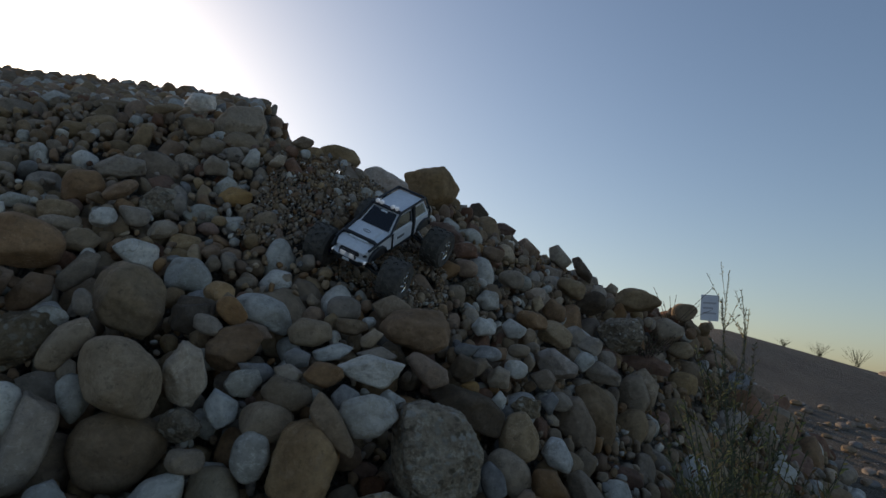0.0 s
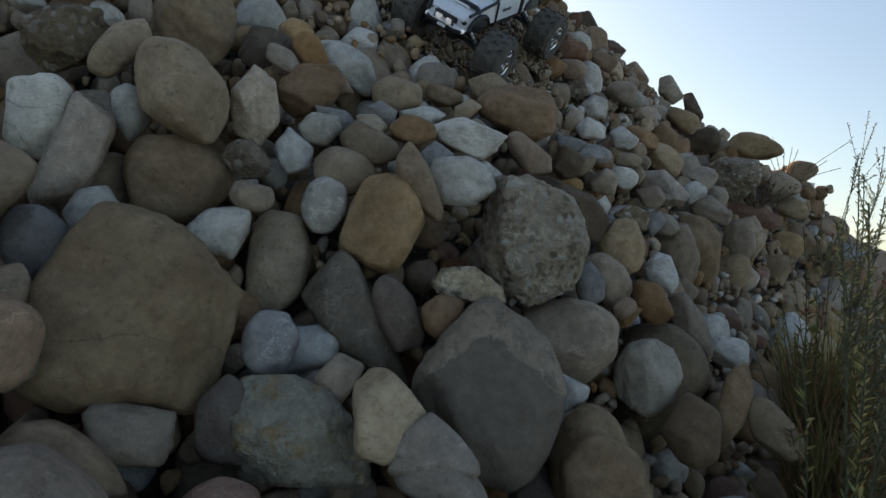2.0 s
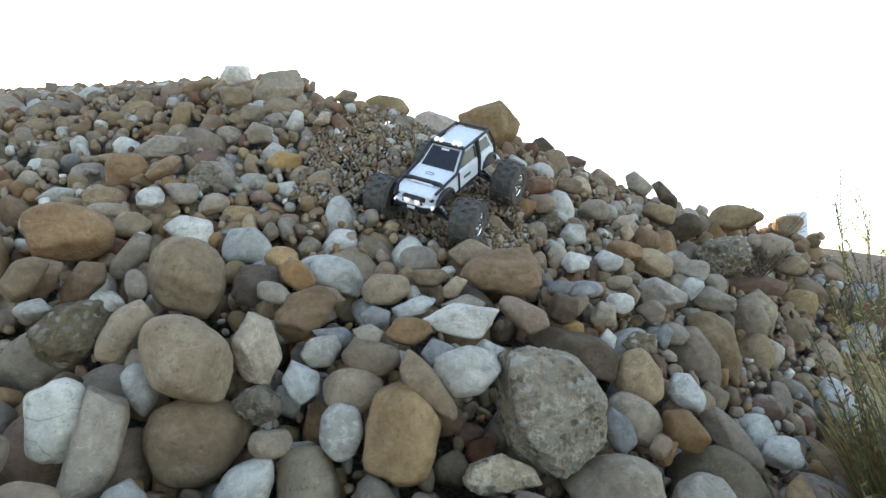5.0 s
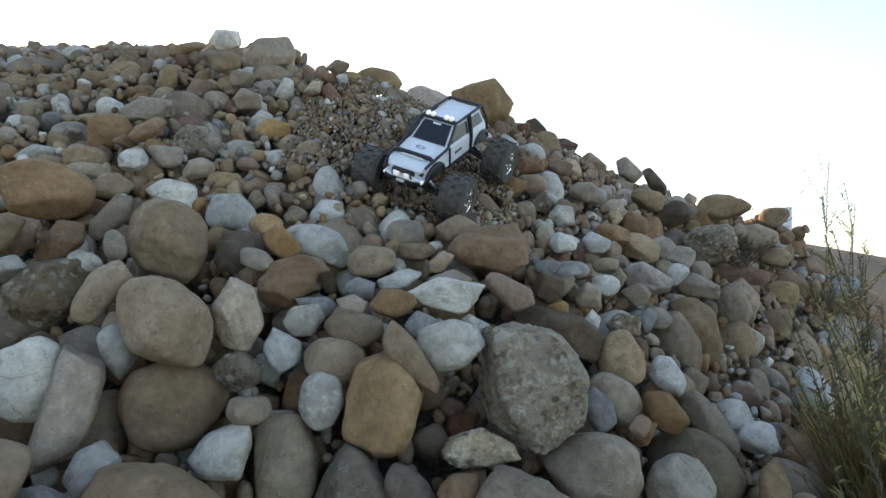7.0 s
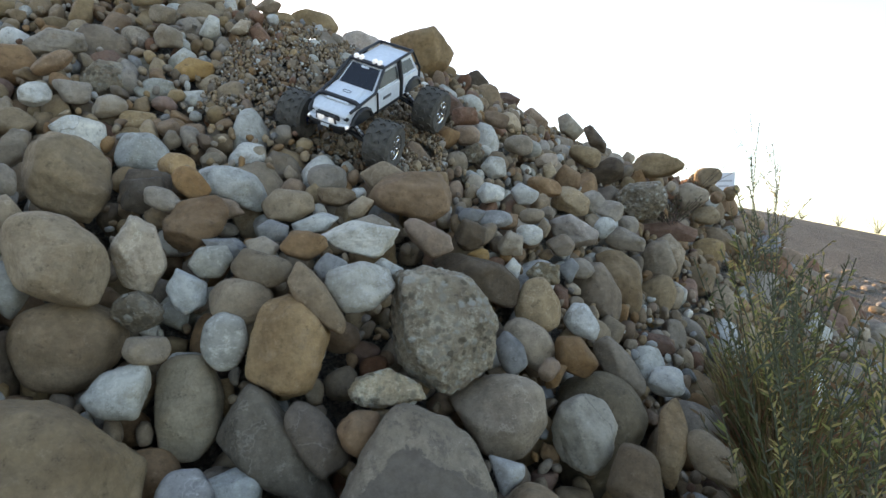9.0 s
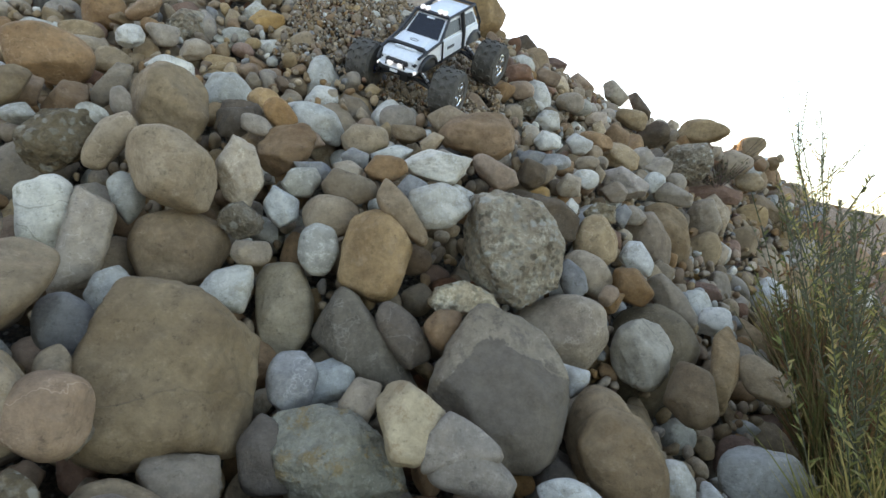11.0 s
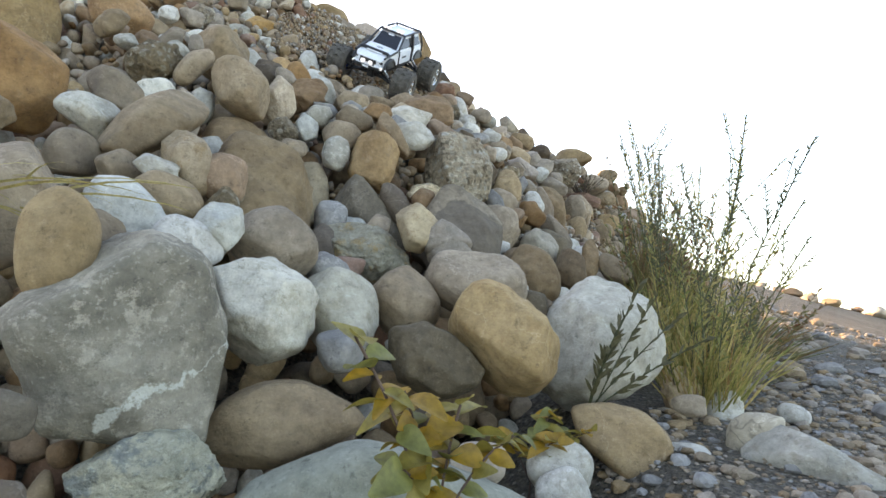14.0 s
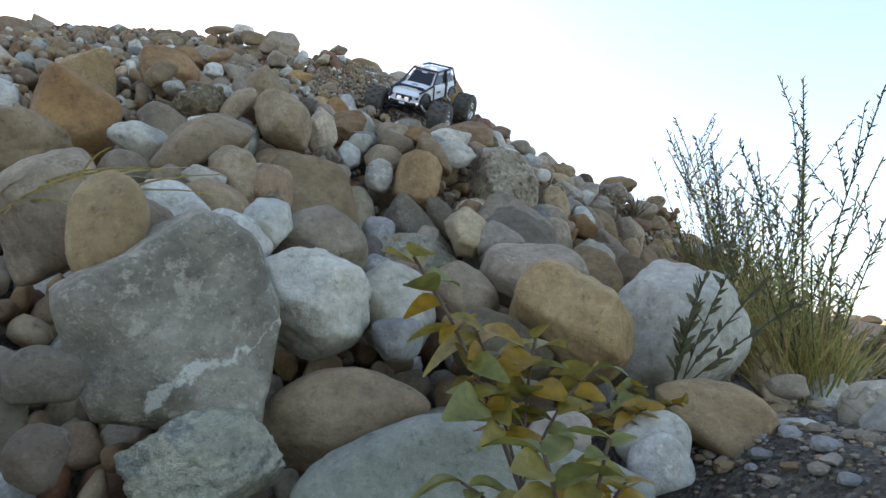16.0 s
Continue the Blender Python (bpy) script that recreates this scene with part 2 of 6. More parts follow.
def dirt_material():
    m, n, l, b = material("gravelly dirt", 0.95)
    co = n.new("ShaderNodeTexCoord").outputs["Object"]
    big = noise_node(n, l, co, 1.3, 6.0)
    col = ramp_node(n, l, big.outputs[0], (0.3, (0.11, 0.09, 0.066)), (0.7, (0.19, 0.16, 0.12))).outputs[0]
    fine = noise_node(n, l, co, 60.0, 8.0, 0.75)
    fm = ramp_node(n, l, fine.outputs[0], (0.3, grey(0.55)), (0.7, grey(1.25)))
    col = mix_node(n, l, 1.0, col, fm.outputs[0], "MULTIPLY")
    v = n.new("ShaderNodeTexVoronoi")
    v.inputs["Scale"].default_value = 55.0
    l.new(co, v.inputs["Vector"])
    peb = ramp_node(n, l, v.outputs["Distance"], (0.22, grey(0.8)), (0.34, grey(0)))
    pc = ramp_node(n, l, v.outputs["Color"], (0.2, (0.13, 0.11, 0.09)), (0.8, (0.33, 0.31, 0.27)))
    col = mix_node(n, l, peb.outputs[0], col, pc.outputs[0])
    l.new(col, b.inputs["Base Color"])
    grit = n.new("ShaderNodeTexVoronoi")
    grit.inputs["Scale"].default_value = 150.0
    l.new(co, grit.inputs["Vector"])
    gc = ramp_node(n, l, grit.outputs["Color"], (0.15, grey(0.5)), (0.85, grey(1.35)))
    mixed = mix_node(n, l, 1.0, col, gc.outputs[0], "MULTIPLY")
    l.new(mixed, b.inputs["Base Color"])
    bump = n.new("ShaderNodeBump")
    bump.inputs["Strength"].default_value, bump.inputs["Distance"].default_value = 1.0, 0.02
    high = math_node(n, l, "SUBTRACT", fine.outputs[0], math_node(n, l, "MULTIPLY", v.outputs["Distance"], 0.8))
    high = math_node(n, l, "SUBTRACT", high, math_node(n, l, "MULTIPLY", grit.outputs["Distance"], 0.4))
    l.new(high, bump.inputs["Height"])
    l.new(bump.outputs[0], b.inputs["Normal"])
    return m


DIRT = dirt_material()


# ---- the lie of the land ----
HEAP = ((0.1992, 0.5809, 0.0304, -0.1688, 0.3757, -0.238, 0.0442), (-0.2783, 0.0194, -0.2096, 0.0566, 0.0642, -0.024), (-0.0204, -0.2674, -0.2062, 0.2167, -0.0297), (-0.1261, -0.0229, 0.0603, -0.0161), (0.0424, 0.1591, -0.075), (0.0593, -0.0068), (-0.0268,))


HEAP_SIZE = 1.4


def crest(x):
    """Where the heap's face rolls over into its flat top."""
    return 1.53 + 0.06 / (1 + math.exp((x + 0.35) / 0.1)) + 0.10 * math.exp(-((x + 0.8) / 0.35) ** 2) + 0.75 / (1 + math.exp(-(x - 0.25) / 0.09))


def heap(x, y):
    """Height of the stone heap: a smooth sextic for its face, carried on outside, falling away behind the crest."""
    ridge = 0.07 * math.exp(-((x + 0.25) / 0.32) ** 2 - ((y - 2.2) / 0.32) ** 2) + 0.05 * math.exp(-((x - 0.75) / 0.5) ** 2 - ((y - 2.75) / 0.5) ** 2)
    x, y = x / HEAP_SIZE, y / HEAP_SIZE
    c = crest(x)
    u, v = min(max(x, -1.15), 1.5), min(max(y, -0.45), c)
    z = sum(k * u**i * v**j for i, row in enumerate(HEAP) for j, k in enumerate(row))
    z += -0.02 * (x - u) * (1 if x < u else 40) + (0.0 if y >= v else 0.6 * (y - v))
    back = -0.22 + 0.56 / (1 + math.exp((x + 0.84) / 0.07))
    return ridge + HEAP_SIZE * (z + back * min(3.0, max(0.0, y - c)) - 0.22 * max(0.0, y - c - 3.0))


def land(x, y):
    """Height of the gravel ground: level by the toe, rising to a low bank beside the heap, then falling away; behind
    the heap an added, unseen mound that shades the ground.
    """
    r = math.hypot(x, y)
    az = math.degrees(math.atan2(x, y))
    side = 1.0 / (1.0 + math.exp(-(az - 5.0) / 5.0)) / (1.0 + math.exp(min(60.0, (az - 125.0) / 8.0)))
    rise = min(0.9, max(-0.6, 0.72 - 0.045 * (az - 36.0)))
    s = min(1.0, max(0.0, (r - 2.0) / 9.0))
    z = 0.15 + side * (rise * s * s * (3 - 2 * s) - 0.09 * max(0.0, r - 12.0))
    # Added mound, hidden by the heap: blocks the low sun from the ground at right.
    z += 2.5 * math.exp(-((x - 0.3) ** 2 + (y - 14.0) ** 2) / 9.0)
    z -= 0.28 * min(1.0, max(0.0, (0.32 - x) / 0.5)) / (1.0 + max(0.0, r - 2.0))
    return z + 0.022 * noise.noise((x * 0.9, y * 0.9, 3.0)) + 0.01 * noise.noise((x * 4, y * 4, 7.0))


def mesh_object(name, verts, faces, mat, smooth=True, parent=None):
    me = bpy.data.meshes.new(name)
    verts, faces = np.asarray(verts, dtype=np.float32), np.asarray(faces, dtype=np.int32)
    n, k = faces.shape
    me.vertices.add(len(verts))
    me.vertices.foreach_set("co", verts.ravel())
    me.loops.add(n * k)
    me.loops.foreach_set("vertex_index", faces.ravel())
    me.polygons.add(n)
    me.polygons.foreach_set("loop_start", np.arange(0, n * k, k, dtype=np.int32))
    me.update(calc_edges=True)
    me.polygons.foreach_set("use_smooth", np.full(n, smooth))
    me.materials.append(mat)
    me.validate()
    ob = new(name, me)
    if parent is not None:
        ob.parent = parent
    return ob


def build_ground():
    rings = [0.0] + [0.12 * 1.075**k for k in range(135)]
    rings = [r for r in rings if r < 1500] + [1500.0]
    n, verts, faces = 144, [], []
    for r in rings:
        for k in range(n):
            a = 2 * math.pi * k / n
            x, y = r * math.sin(a), r * math.cos(a)
            verts.append((x, y, land(x, y)))
    for i in range(len(rings) - 1):
        for k in range(n):
            j = (k + 1) % n
            faces.append((i * n + k, (i + 1) * n + k, (i + 1) * n + j, i * n + j))
    ob = mesh_object("ground", verts, faces, DIRT)
    return tagged(ob, "brown gravelly dirt ground with a sloping track", "ground", kind="structure")


def build_heap_soil():
    xs = np.linspace(-5.0, 3.6, 140)
    ys = np.linspace(-1.6, 7.0, 145)
    verts = [(x, y, heap(x, y) - 0.16 - 0.16 * min(1.0, max(0.0, (1.6 - y) / 0.4)) - 0.24 * min(1.0, max(0.0, (1.1 - y) / 1.1)) + 0.02 * noise.noise((x * 9, y * 9, 0.5))) for x in xs for y in ys]
    m = len(ys)
    faces = [(i * m + j, (i + 1) * m + j, (i + 1) * m + j + 1, i * m + j + 1) for i in range(len(xs) - 1) for j in range(m - 1)]
    ob = mesh_object("heap_soil", verts, faces, DIRT)
    return tagged(ob, "brown dirt core under the heap of river stones", "soil", kind="structure")


build_ground()
build_heap_soil()


# ---- stones ----
def ico(level):
    bm = bmesh.new()
    bmesh.ops.create_icosphere(bm, subdivisions=level, radius=1.0)
    v = np.array([tuple(p.co) for p in bm.verts])
    f = np.array([[p.index for p in q.verts] for q in bm.faces])
    bm.free()
    return v / np.linalg.norm(v, axis=1)[:, None], f


ICO = {k: ico(k) for k in (1, 2, 3, 4, 5)}
STONES = []


def lumps(d, rng, count, freq):
    """Cheap smooth noise on a sphere of directions: a few random waves."""
    out = np.zeros(len(d))
    for _ in range(count):
        w = rng.normal(size=3) * freq
        out += np.sin(d @ w + rng.uniform(0, 6.28))
    return out / count**0.5


def stone_shape(level, shape, rng, rough=0.0):
    d, f = ICO[level]
    if shape == "k":
        p = rng.uniform(4.2, 6.0)
    elif shape == "a":
        p = 2.3
    elif shape == "f":
        p = 2.8
    else:
        p = rng.uniform(2.1, 2.8)
    r = 1.0 / (np.abs(d) ** p).sum(1) ** (1.0 / p)
    for _ in range({"a": 13, "k": 6, "r": 7, "f": 9}[shape]):
        nrm = rng.normal(size=3)
        nrm /= np.linalg.norm(nrm)
        off = {"a": rng.uniform(0.60, 0.90), "k": rng.uniform(0.82, 1.0), "r": rng.uniform(0.70, 0.96), "f": rng.uniform(0.70, 0.92)}[shape]
        c = np.maximum(d @ nrm, 1e-3)
        lim = off / c
        k = 16.0 if shape == "r" else 40.0
        r = -np.log(np.exp(-k * r) + np.exp(-k * np.minimum(lim, 3.0))) / k
    r = r * (1 + (0.055 if shape == "r" else 0.035) * lumps(d, rng, 5, 1.7))
    r = r * (1 + (0.012 if shape == "r" else 0.022) * lumps(d, rng, 6, 5.0) + (0.004 if shape == "r" else 0.012) * lumps(d, rng, 8, 13.0))
    if rough:
        r = r * (1 + rough * np.abs(lumps(d, rng, 10, 11.0)) + 0.6 * rough * lumps(d, rng, 12, 26.0))
    v = d * r[:, None]
    return v / np.abs(v).max(0), f


def boulder_shape(level, sharp, cuts, rng, rough):
    """A stone whose outline, seen along its own z, is set by a few flats: (angle, reach in hundredths of its half sizes)."""
    d, f = ICO[level]
    p, q = {"r": (11.0, 2.6), "k": (16.0, 3.4), "f": (24.0, 2.9), "a": (26.0, 2.8)}[sharp]
    side = np.zeros(len(d))
    for deg, reach in cuts:
        w = np.maximum(0.0, d[:, 0] * math.cos(math.radians(deg)) + d[:, 1] * math.sin(math.radians(deg)))
        side += (w / (reach / 100.0)) ** p
    g = (side ** (q / p) + np.abs(d[:, 2]) ** q) ** (1.0 / q)
    r = 1.0 / g
    for _ in range({"r": 6, "k": 6, "f": 8, "a": 9}[sharp]):
        nrm = np.abs(rng.normal(size=3)) * (0.75, 0.75, 1.0) * rng.choice((-1, 1), 3) + (0, 0, 0.4)
        nrm /= np.linalg.norm(nrm)
        lim = rng.uniform(*{"r": (0.80, 0.98), "k": (0.84, 0.97), "f": (0.74, 0.94), "a": (0.72, 0.93)}[sharp]) / np.maximum(d @ nrm, 1e-3)
        k = {"r": 28.0, "k": 45.0, "f": 60.0, "a": 70.0}[sharp]
        r = -np.log(np.exp(-k * r) + np.exp(-k * np.minimum(lim, 3.0))) / k
    soft = sharp == "r"
    r = r * (1 + (0.022 if soft else 0.016) * lumps(d, rng, 6, 2.2) + (0.014 if soft else 0.022) * lumps(d, rng, 7, 6.0))
    r = r * (1 + (0.006 if soft else 0.014) * lumps(d, rng, 9, 15.0) + (0.0015 if soft else 0.004) * lumps(d, rng, 9, 34.0))
    if rough:
        r = r * (1 + rough * np.abs(lumps(d, rng, 10, 11.0)) + 0.6 * rough * lumps(d, rng, 12, 26.0))
    v = d * r[:, None]
    lo, hi = v.min(0), v.max(0)
    return (v - (lo + hi) / 2) / ((hi - lo) / 2), f


TRUCK_PLACE = Matrix.LocRotScale((-0.013, 1.684, 1.303), Euler([radians(a) for a in (-23.1, 27.4, -123.7)]), (0.827, 0.827, 0.827))
TRUCK_INVERSE = TRUCK_PLACE.inverted()


def under_truck(p, r):
    """A stone that would stand into the truck is pressed down under its wheels."""
    q = TRUCK_INVERSE @ Vector(p)
    if abs(q.x) < 0.30 and abs(q.y) < 0.27 and -0.5 < q.z + r / 0.827 and q.z - r / 0.827 < 0.3 and q.z + r / 0.827 > 0.0:
        q.z = -r / 0.827
    return np.array(TRUCK_PLACE @ q)


def lay_stone(name, v, f, x, y, z, a, b, c, rx, ry, rz, tone, how):
    x, y, z = under_truck((x, y, z), min(a, b, c))
    ob = mesh_object(name, v * (a, b, c), f, STONE_MATERIALS[tone])
    ob.matrix_basis = pose(x, y, z, rx, ry, rz)
    STONES.append((np.array((x, y, z)), np.array(ob.matrix_basis.to_3x3()), np.array((a, b, c))))
    size = "boulder" if max(a, b) > 0.13 else "cobble" if max(a, b) > 0.05 else "pebble"
    return tagged(ob, f"{how} {STONE_TONES[tone][0]} {size} lying on the heap", "stone", group="stones of the heap")


def coarse(tone):
    return 0.045 if tone in PITTED else 0.008 if tone in ("ve", "wa") else 0.0


def stone(x, y, z, a, b, c, rx, ry, rz, tone, shape, name="stone"):
    """One loose stone of the heap: half sizes a, b, c, turned as pose() turns."""
    rng = np.random.default_rng(len(STONES) * 7 + 11)
    v, f = stone_shape(4, shape, rng, coarse(tone))
    return lay_stone(name, v, f, x, y, z, a, b, c, rx, ry, rz, tone, {"r": "rounded", "a": "angular", "k": "blocky", "f": "faceted"}[shape])


def boulder(x, y, z, a, b, c, rx, ry, rz, tone, sharp, cuts):
    """A stone with an outline of its own, given by its flats."""
    rng = np.random.default_rng(len(STONES) * 5 + 3)
    v, f = boulder_shape(5 if max(a, b) > 0.07 else 4, sharp, cuts, rng, 0.6 * coarse(tone))
    return lay_stone("stone", v, f, x, y, z, a, b, c, rx, ry, rz, tone, {"r": "rounded", "a": "angular", "k": "blocky", "f": "faceted"}[sharp])


boulder(-0.433, 0.587, 0.621, 0.144, 0.155, 0.133, 70, 2, 26, "gs", "a", ((168, 91), (-173, 103), (-109, 110), (-90, 100), (-73, 111), (-13, 96), (-3, 98), (57, 88), (85, 95), (156, 91)))
boulder(0.127, 0.696, 0.555, 0.135, 0.160, 0.135, 66, -9, -3, "tt", "k", ((153, 79), (-149, 96), (-90, 100), (-37, 100), (-17, 97), (19, 93), (52, 91), (76, 95), (137, 74)))
boulder(-0.132, 0.794, 0.605, 0.106, 0.127, 0.098, 71, -4, 9, "dg", "a", ((150, 92), (-117, 35), (-136, 38), (-104, 73), (-6, 106), (37, 43), (28, 44), (59, 68), (137, 93)))
boulder(-0.307, 0.851, 0.670, 0.062, 0.102, 0.057, 75, -3, 17, "tk", "r", ((-175, 96), (-104, 96), (-57, 86), (-14, 87), (39, 103), (91, 99), (152, 107)))
boulder(-0.530, 0.866, 0.791, 0.100, 0.088, 0.081, 82, -4, 26, "gb", "r", ((-108, 95), (-56, 84), (-22, 90), (16, 98), (60, 94), (99, 97), (155, 102), (-166, 91)))
boulder(-0.406, 0.774, 0.725, 0.056, 0.052, 0.052, 77, -2, 22, "wg", "k", ((-102, 88), (-23, 85), (11, 102), (103, 78), (140, 74), (-148, 86)))
boulder(-0.596, 0.571, 0.694, 0.046, 0.057, 0.042, 75, 2, 35, "bl", "r", ((-128, 91), (-96, 95), (-38, 97), (12, 92), (57, 87), (98, 98), (155, 105), (-172, 95)))
boulder(-0.572, 0.665, 0.738, 0.042, 0.046, 0.038, 78, -1, 32, "wg", "a", ((-60, 68), (-29, 76), (38, 94), (105, 86), (151, 73), (-138, 95)))
boulder(-0.208, 0.715, 0.552, 0.069, 0.051, 0.051, 67, -2, 13, "bw", "k", ((-128, 115), (-69, 72), (-11, 91), (36, 103), (110, 75), (170, 95), (-169, 103)))
boulder(-0.245, 0.642, 0.579, 0.046, 0.058, 0.042, 67, -1, 16, "bl", "r", ((-90, 100), (-20, 80), (32, 107), (90, 100), (135, 99), (179, 99), (-162, 113)))
boulder(-0.153, 0.549, 0.491, 0.110, 0.082, 0.082, 60, -1, 12, "li", "k", ((-166, 93), (-90, 100), (9, 83), (30, 67), (53, 74), (102, 100), (162, 111), (-173, 93)))
boulder(-0.028, 0.500, 0.566, 0.053, 0.067, 0.048, 62, -5, 5, "ys", "a", ((-167, 87), (-101, 97), (-62, 90), (-21, 92), (50, 68), (75, 83), (117, 113), (-172, 88)))
boulder(0.045, 0.478, 0.547, 0.063, 0.043, 0.039, 60, -7, 2, "g", "r", ((144, 35), (-90, 100), (7, 87), (34, 53), (48, 56), (171, 42)))
boulder(-0.051, 0.739, 0.646, 0.051, 0.068, 0.047, 72, -5, 5, "d", "r", ((-140, 52), (-97, 90), (-26, 110), (28, 67), (56, 69), (104, 103), (-155, 56)))
boulder(0.511, 0.973, 0.544, 0.074, 0.087, 0.074, 72, -13, -17, "di", "k", ((-116, 89), (-62, 89), (-27, 86), (13, 99), (71, 98), (110, 91), (149, 90), (-164, 94)))
boulder(0.582, 1.109, 0.485, 0.133, 0.151, 0.122, 71, -14, -18, "dg", "r", ((-125, 93), (-45, 58), (-58, 57), (15, 95), (61, 97), (98, 96), (149, 84), (-167, 98)))
boulder(0.310, 0.940, 0.600, 0.104, 0.092, 0.085, 73, -10, -10, "gt", "r", ((-158, 65), (-107, 87), (-45, 91), (-6, 95), (40, 105), (85, 98), (119, 100), (-154, 64)))
boulder(0.305, 0.799, 0.541, 0.033, 0.039, 0.031, 68, -12, -10, "w", "r", ((-63, 61), (-20, 84), (70, 61), (-169, 80)))
boulder(0.343, 0.728, 0.458, 0.074, 0.090, 0.068, 63, -13, -11, "gb", "r", ((-90, 100), (-21, 101), (20, 87), (65, 93), (115, 89), (147, 86), (-174, 99)))
boulder(0.577, 0.857, 0.488, 0.058, 0.076, 0.053, 68, -16, -20, "gb", "r", ((-72, 89), (-15, 91), (31, 98), (96, 93), (140, 71), (-138, 80)))
boulder(0.707, 0.965, 0.519, 0.044, 0.096, 0.040, 71, -16, -24, "gb", "r", ((-60, 56), (-34, 64), (19, 105), (107, 74), (144, 54), (-143, 108)))
boulder(0.672, 1.193, 0.633, 0.058, 0.084, 0.053, 78, -13, -21, "g", "r", ((-132, 53), (-97, 88), (24, 51), (43, 50), (104, 103), (-162, 70)))
boulder(0.519, 1.081, 0.692, 0.050, 0.053, 0.046, 79, -11, -18, "b", "r", ((-117, 76), (-53, 98), (25, 71), (83, 91), (156, 105), (-163, 86)))
boulder(0.189, 0.940, 0.798, 0.117, 0.137, 0.108, 82, -8, -7, "co", "a", ((-148, 93), (-115, 88), (-69, 95), (-14, 96), (28, 90), (67, 88), (95, 100), (150, 102), (174, 98)))
boulder(-0.119, 0.854, 0.787, 0.082, 0.100, 0.082, 80, -6, 8, "y", "k", ((-121, 93), (-79, 96), (-29, 75), (0, 100), (74, 98), (104, 95), (153, 84), (168, 87)))
boulder(-0.237, 0.846, 0.799, 0.043, 0.056, 0.040, 81, -5, 13, "sp", "r", ((-133, 100), (-85, 97), (-40, 90), (5, 98), (66, 97), (108, 91), (155, 91), (-172, 99)))
boulder(-0.216, 0.891, 0.867, 0.062, 0.049, 0.045, 85, -6, 12, "t", "r", ((-133, 91), (-82, 95), (-22, 89), (33, 89), (80, 91), (126, 106), (-175, 95)))
boulder(-0.063, 0.850, 0.879, 0.049, 0.075, 0.045, 85, -7, 5, "gb", "r", ((-130, 46), (-117, 55), (-41, 123), (31, 48), (51, 52), (114, 108), (-161, 71)))
boulder(0.019, 0.904, 0.894, 0.069, 0.051, 0.047, 86, -7, 0, "w", "a", ((-146, 90), (-87, 97), (-41, 91), (4, 98), (58, 100), (99, 94), (162, 99), (-159, 89)))
boulder(0.293, 1.205, 0.864, 0.111, 0.080, 0.074, 86, -8, -10, "d", "a", ((-150, 35), (-90, 100), (-13, 103), (30, 75), (59, 69), (113, 105), (-129, 35)))
boulder(0.449, 1.192, 0.798, 0.060, 0.074, 0.055, 83, -9, -15, "t", "r", ((-121, 87), (-70, 93), (-12, 95), (32, 92), (93, 98), (146, 85), (-167, 97)))
boulder(0.412, 1.103, 0.719, 0.058, 0.069, 0.054, 80, -10, -14, "t", "r", ((-123, 63), (-42, 95), (17, 87), (58, 77), (108, 100), (-149, 49)))
boulder(0.353, 1.034, 0.715, 0.034, 0.053, 0.031, 79, -10, -12, "bl", "r", ((-137, 88), (-70, 85), (4, 96), (56, 72), (123, 95), (-176, 96)))
boulder(0.573, 1.212, 0.750, 0.045, 0.052, 0.041, 82, -10, -19, "w", "r", ((-112, 71), (-34, 105), (23, 77), (81, 91), (148, 95), (-148, 74)))
boulder(0.724, 1.539, 0.777, 0.077, 0.100, 0.071, 84, -10, -20, "gb", "r", ((-103, 81), (-18, 97), (27, 86), (88, 98), (147, 90), (-136, 63)))
boulder(0.858, 1.676, 0.781, 0.069, 0.128, 0.064, 85, -10, -22, "gb", "r", ((-159, 35), (-47, 95), (-5, 95), (53, 100), (95, 97), (-133, 35)))
boulder(1.133, 1.983, 0.816, 0.068, 0.104, 0.068, 86, -10, -26, "t", "k", ((-103, 96), (-46, 78), (17, 92), (83, 96), (126, 95), (-175, 96)))
boulder(0.069, 0.849, 0.700, 0.076, 0.037, 0.034, 76, -7, -1, "co", "a", ((-101, 96), (-79, 101), (5, 92), (37, 72), (105, 93), (161, 93), (-161, 96)))
boulder(0.026, 0.716, 0.662, 0.038, 0.039, 0.035, 72, -7, 2, "b", "r", ((-126, 91), (-51, 67), (-12, 83), (77, 94), (129, 89), (-163, 86)))
boulder(-0.521, 0.819, 0.959, 0.081, 0.093, 0.075, 89, -7, 26, "t", "r", ((-164, 91), (-121, 79), (-94, 96), (-28, 103), (8, 94), (46, 80), (86, 95), (136, 115), (178, 101)))
boulder(-0.737, 0.755, 0.866, 0.052, 0.078, 0.048, 85, -5, 36, "wa", "r", ((-108, 98), (-98, 95), (-41, 87), (-6, 92), (62, 111), (99, 91), (174, 92)))
boulder(-0.679, 0.765, 0.820, 0.066, 0.107, 0.066, 83, -3, 34, "g", "k", ((-79, 82), (-45, 65), (-26, 68), (12, 108), (90, 100), (150, 50), (-157, 120)))
boulder(-0.632, 0.853, 0.901, 0.034, 0.056, 0.031, 86, -6, 30, "wg", "r", ((-137, 78), (-57, 77), (2, 99), (78, 94), (114, 100), (-168, 84)))
boulder(-0.618, 1.046, 1.118, 0.085, 0.102, 0.085, 95, -10, 25, "gt", "k", ((-164, 94), (-118, 79), (-52, 92), (-12, 94), (36, 92), (77, 91), (124, 99), (172, 100)))
boulder(-0.420, 0.916, 0.959, 0.048, 0.081, 0.045, 89, -7, 20, "tw", "a", ((-159, 94), (-112, 87), (-52, 88), (6, 96), (68, 92), (124, 84), (169, 97)))
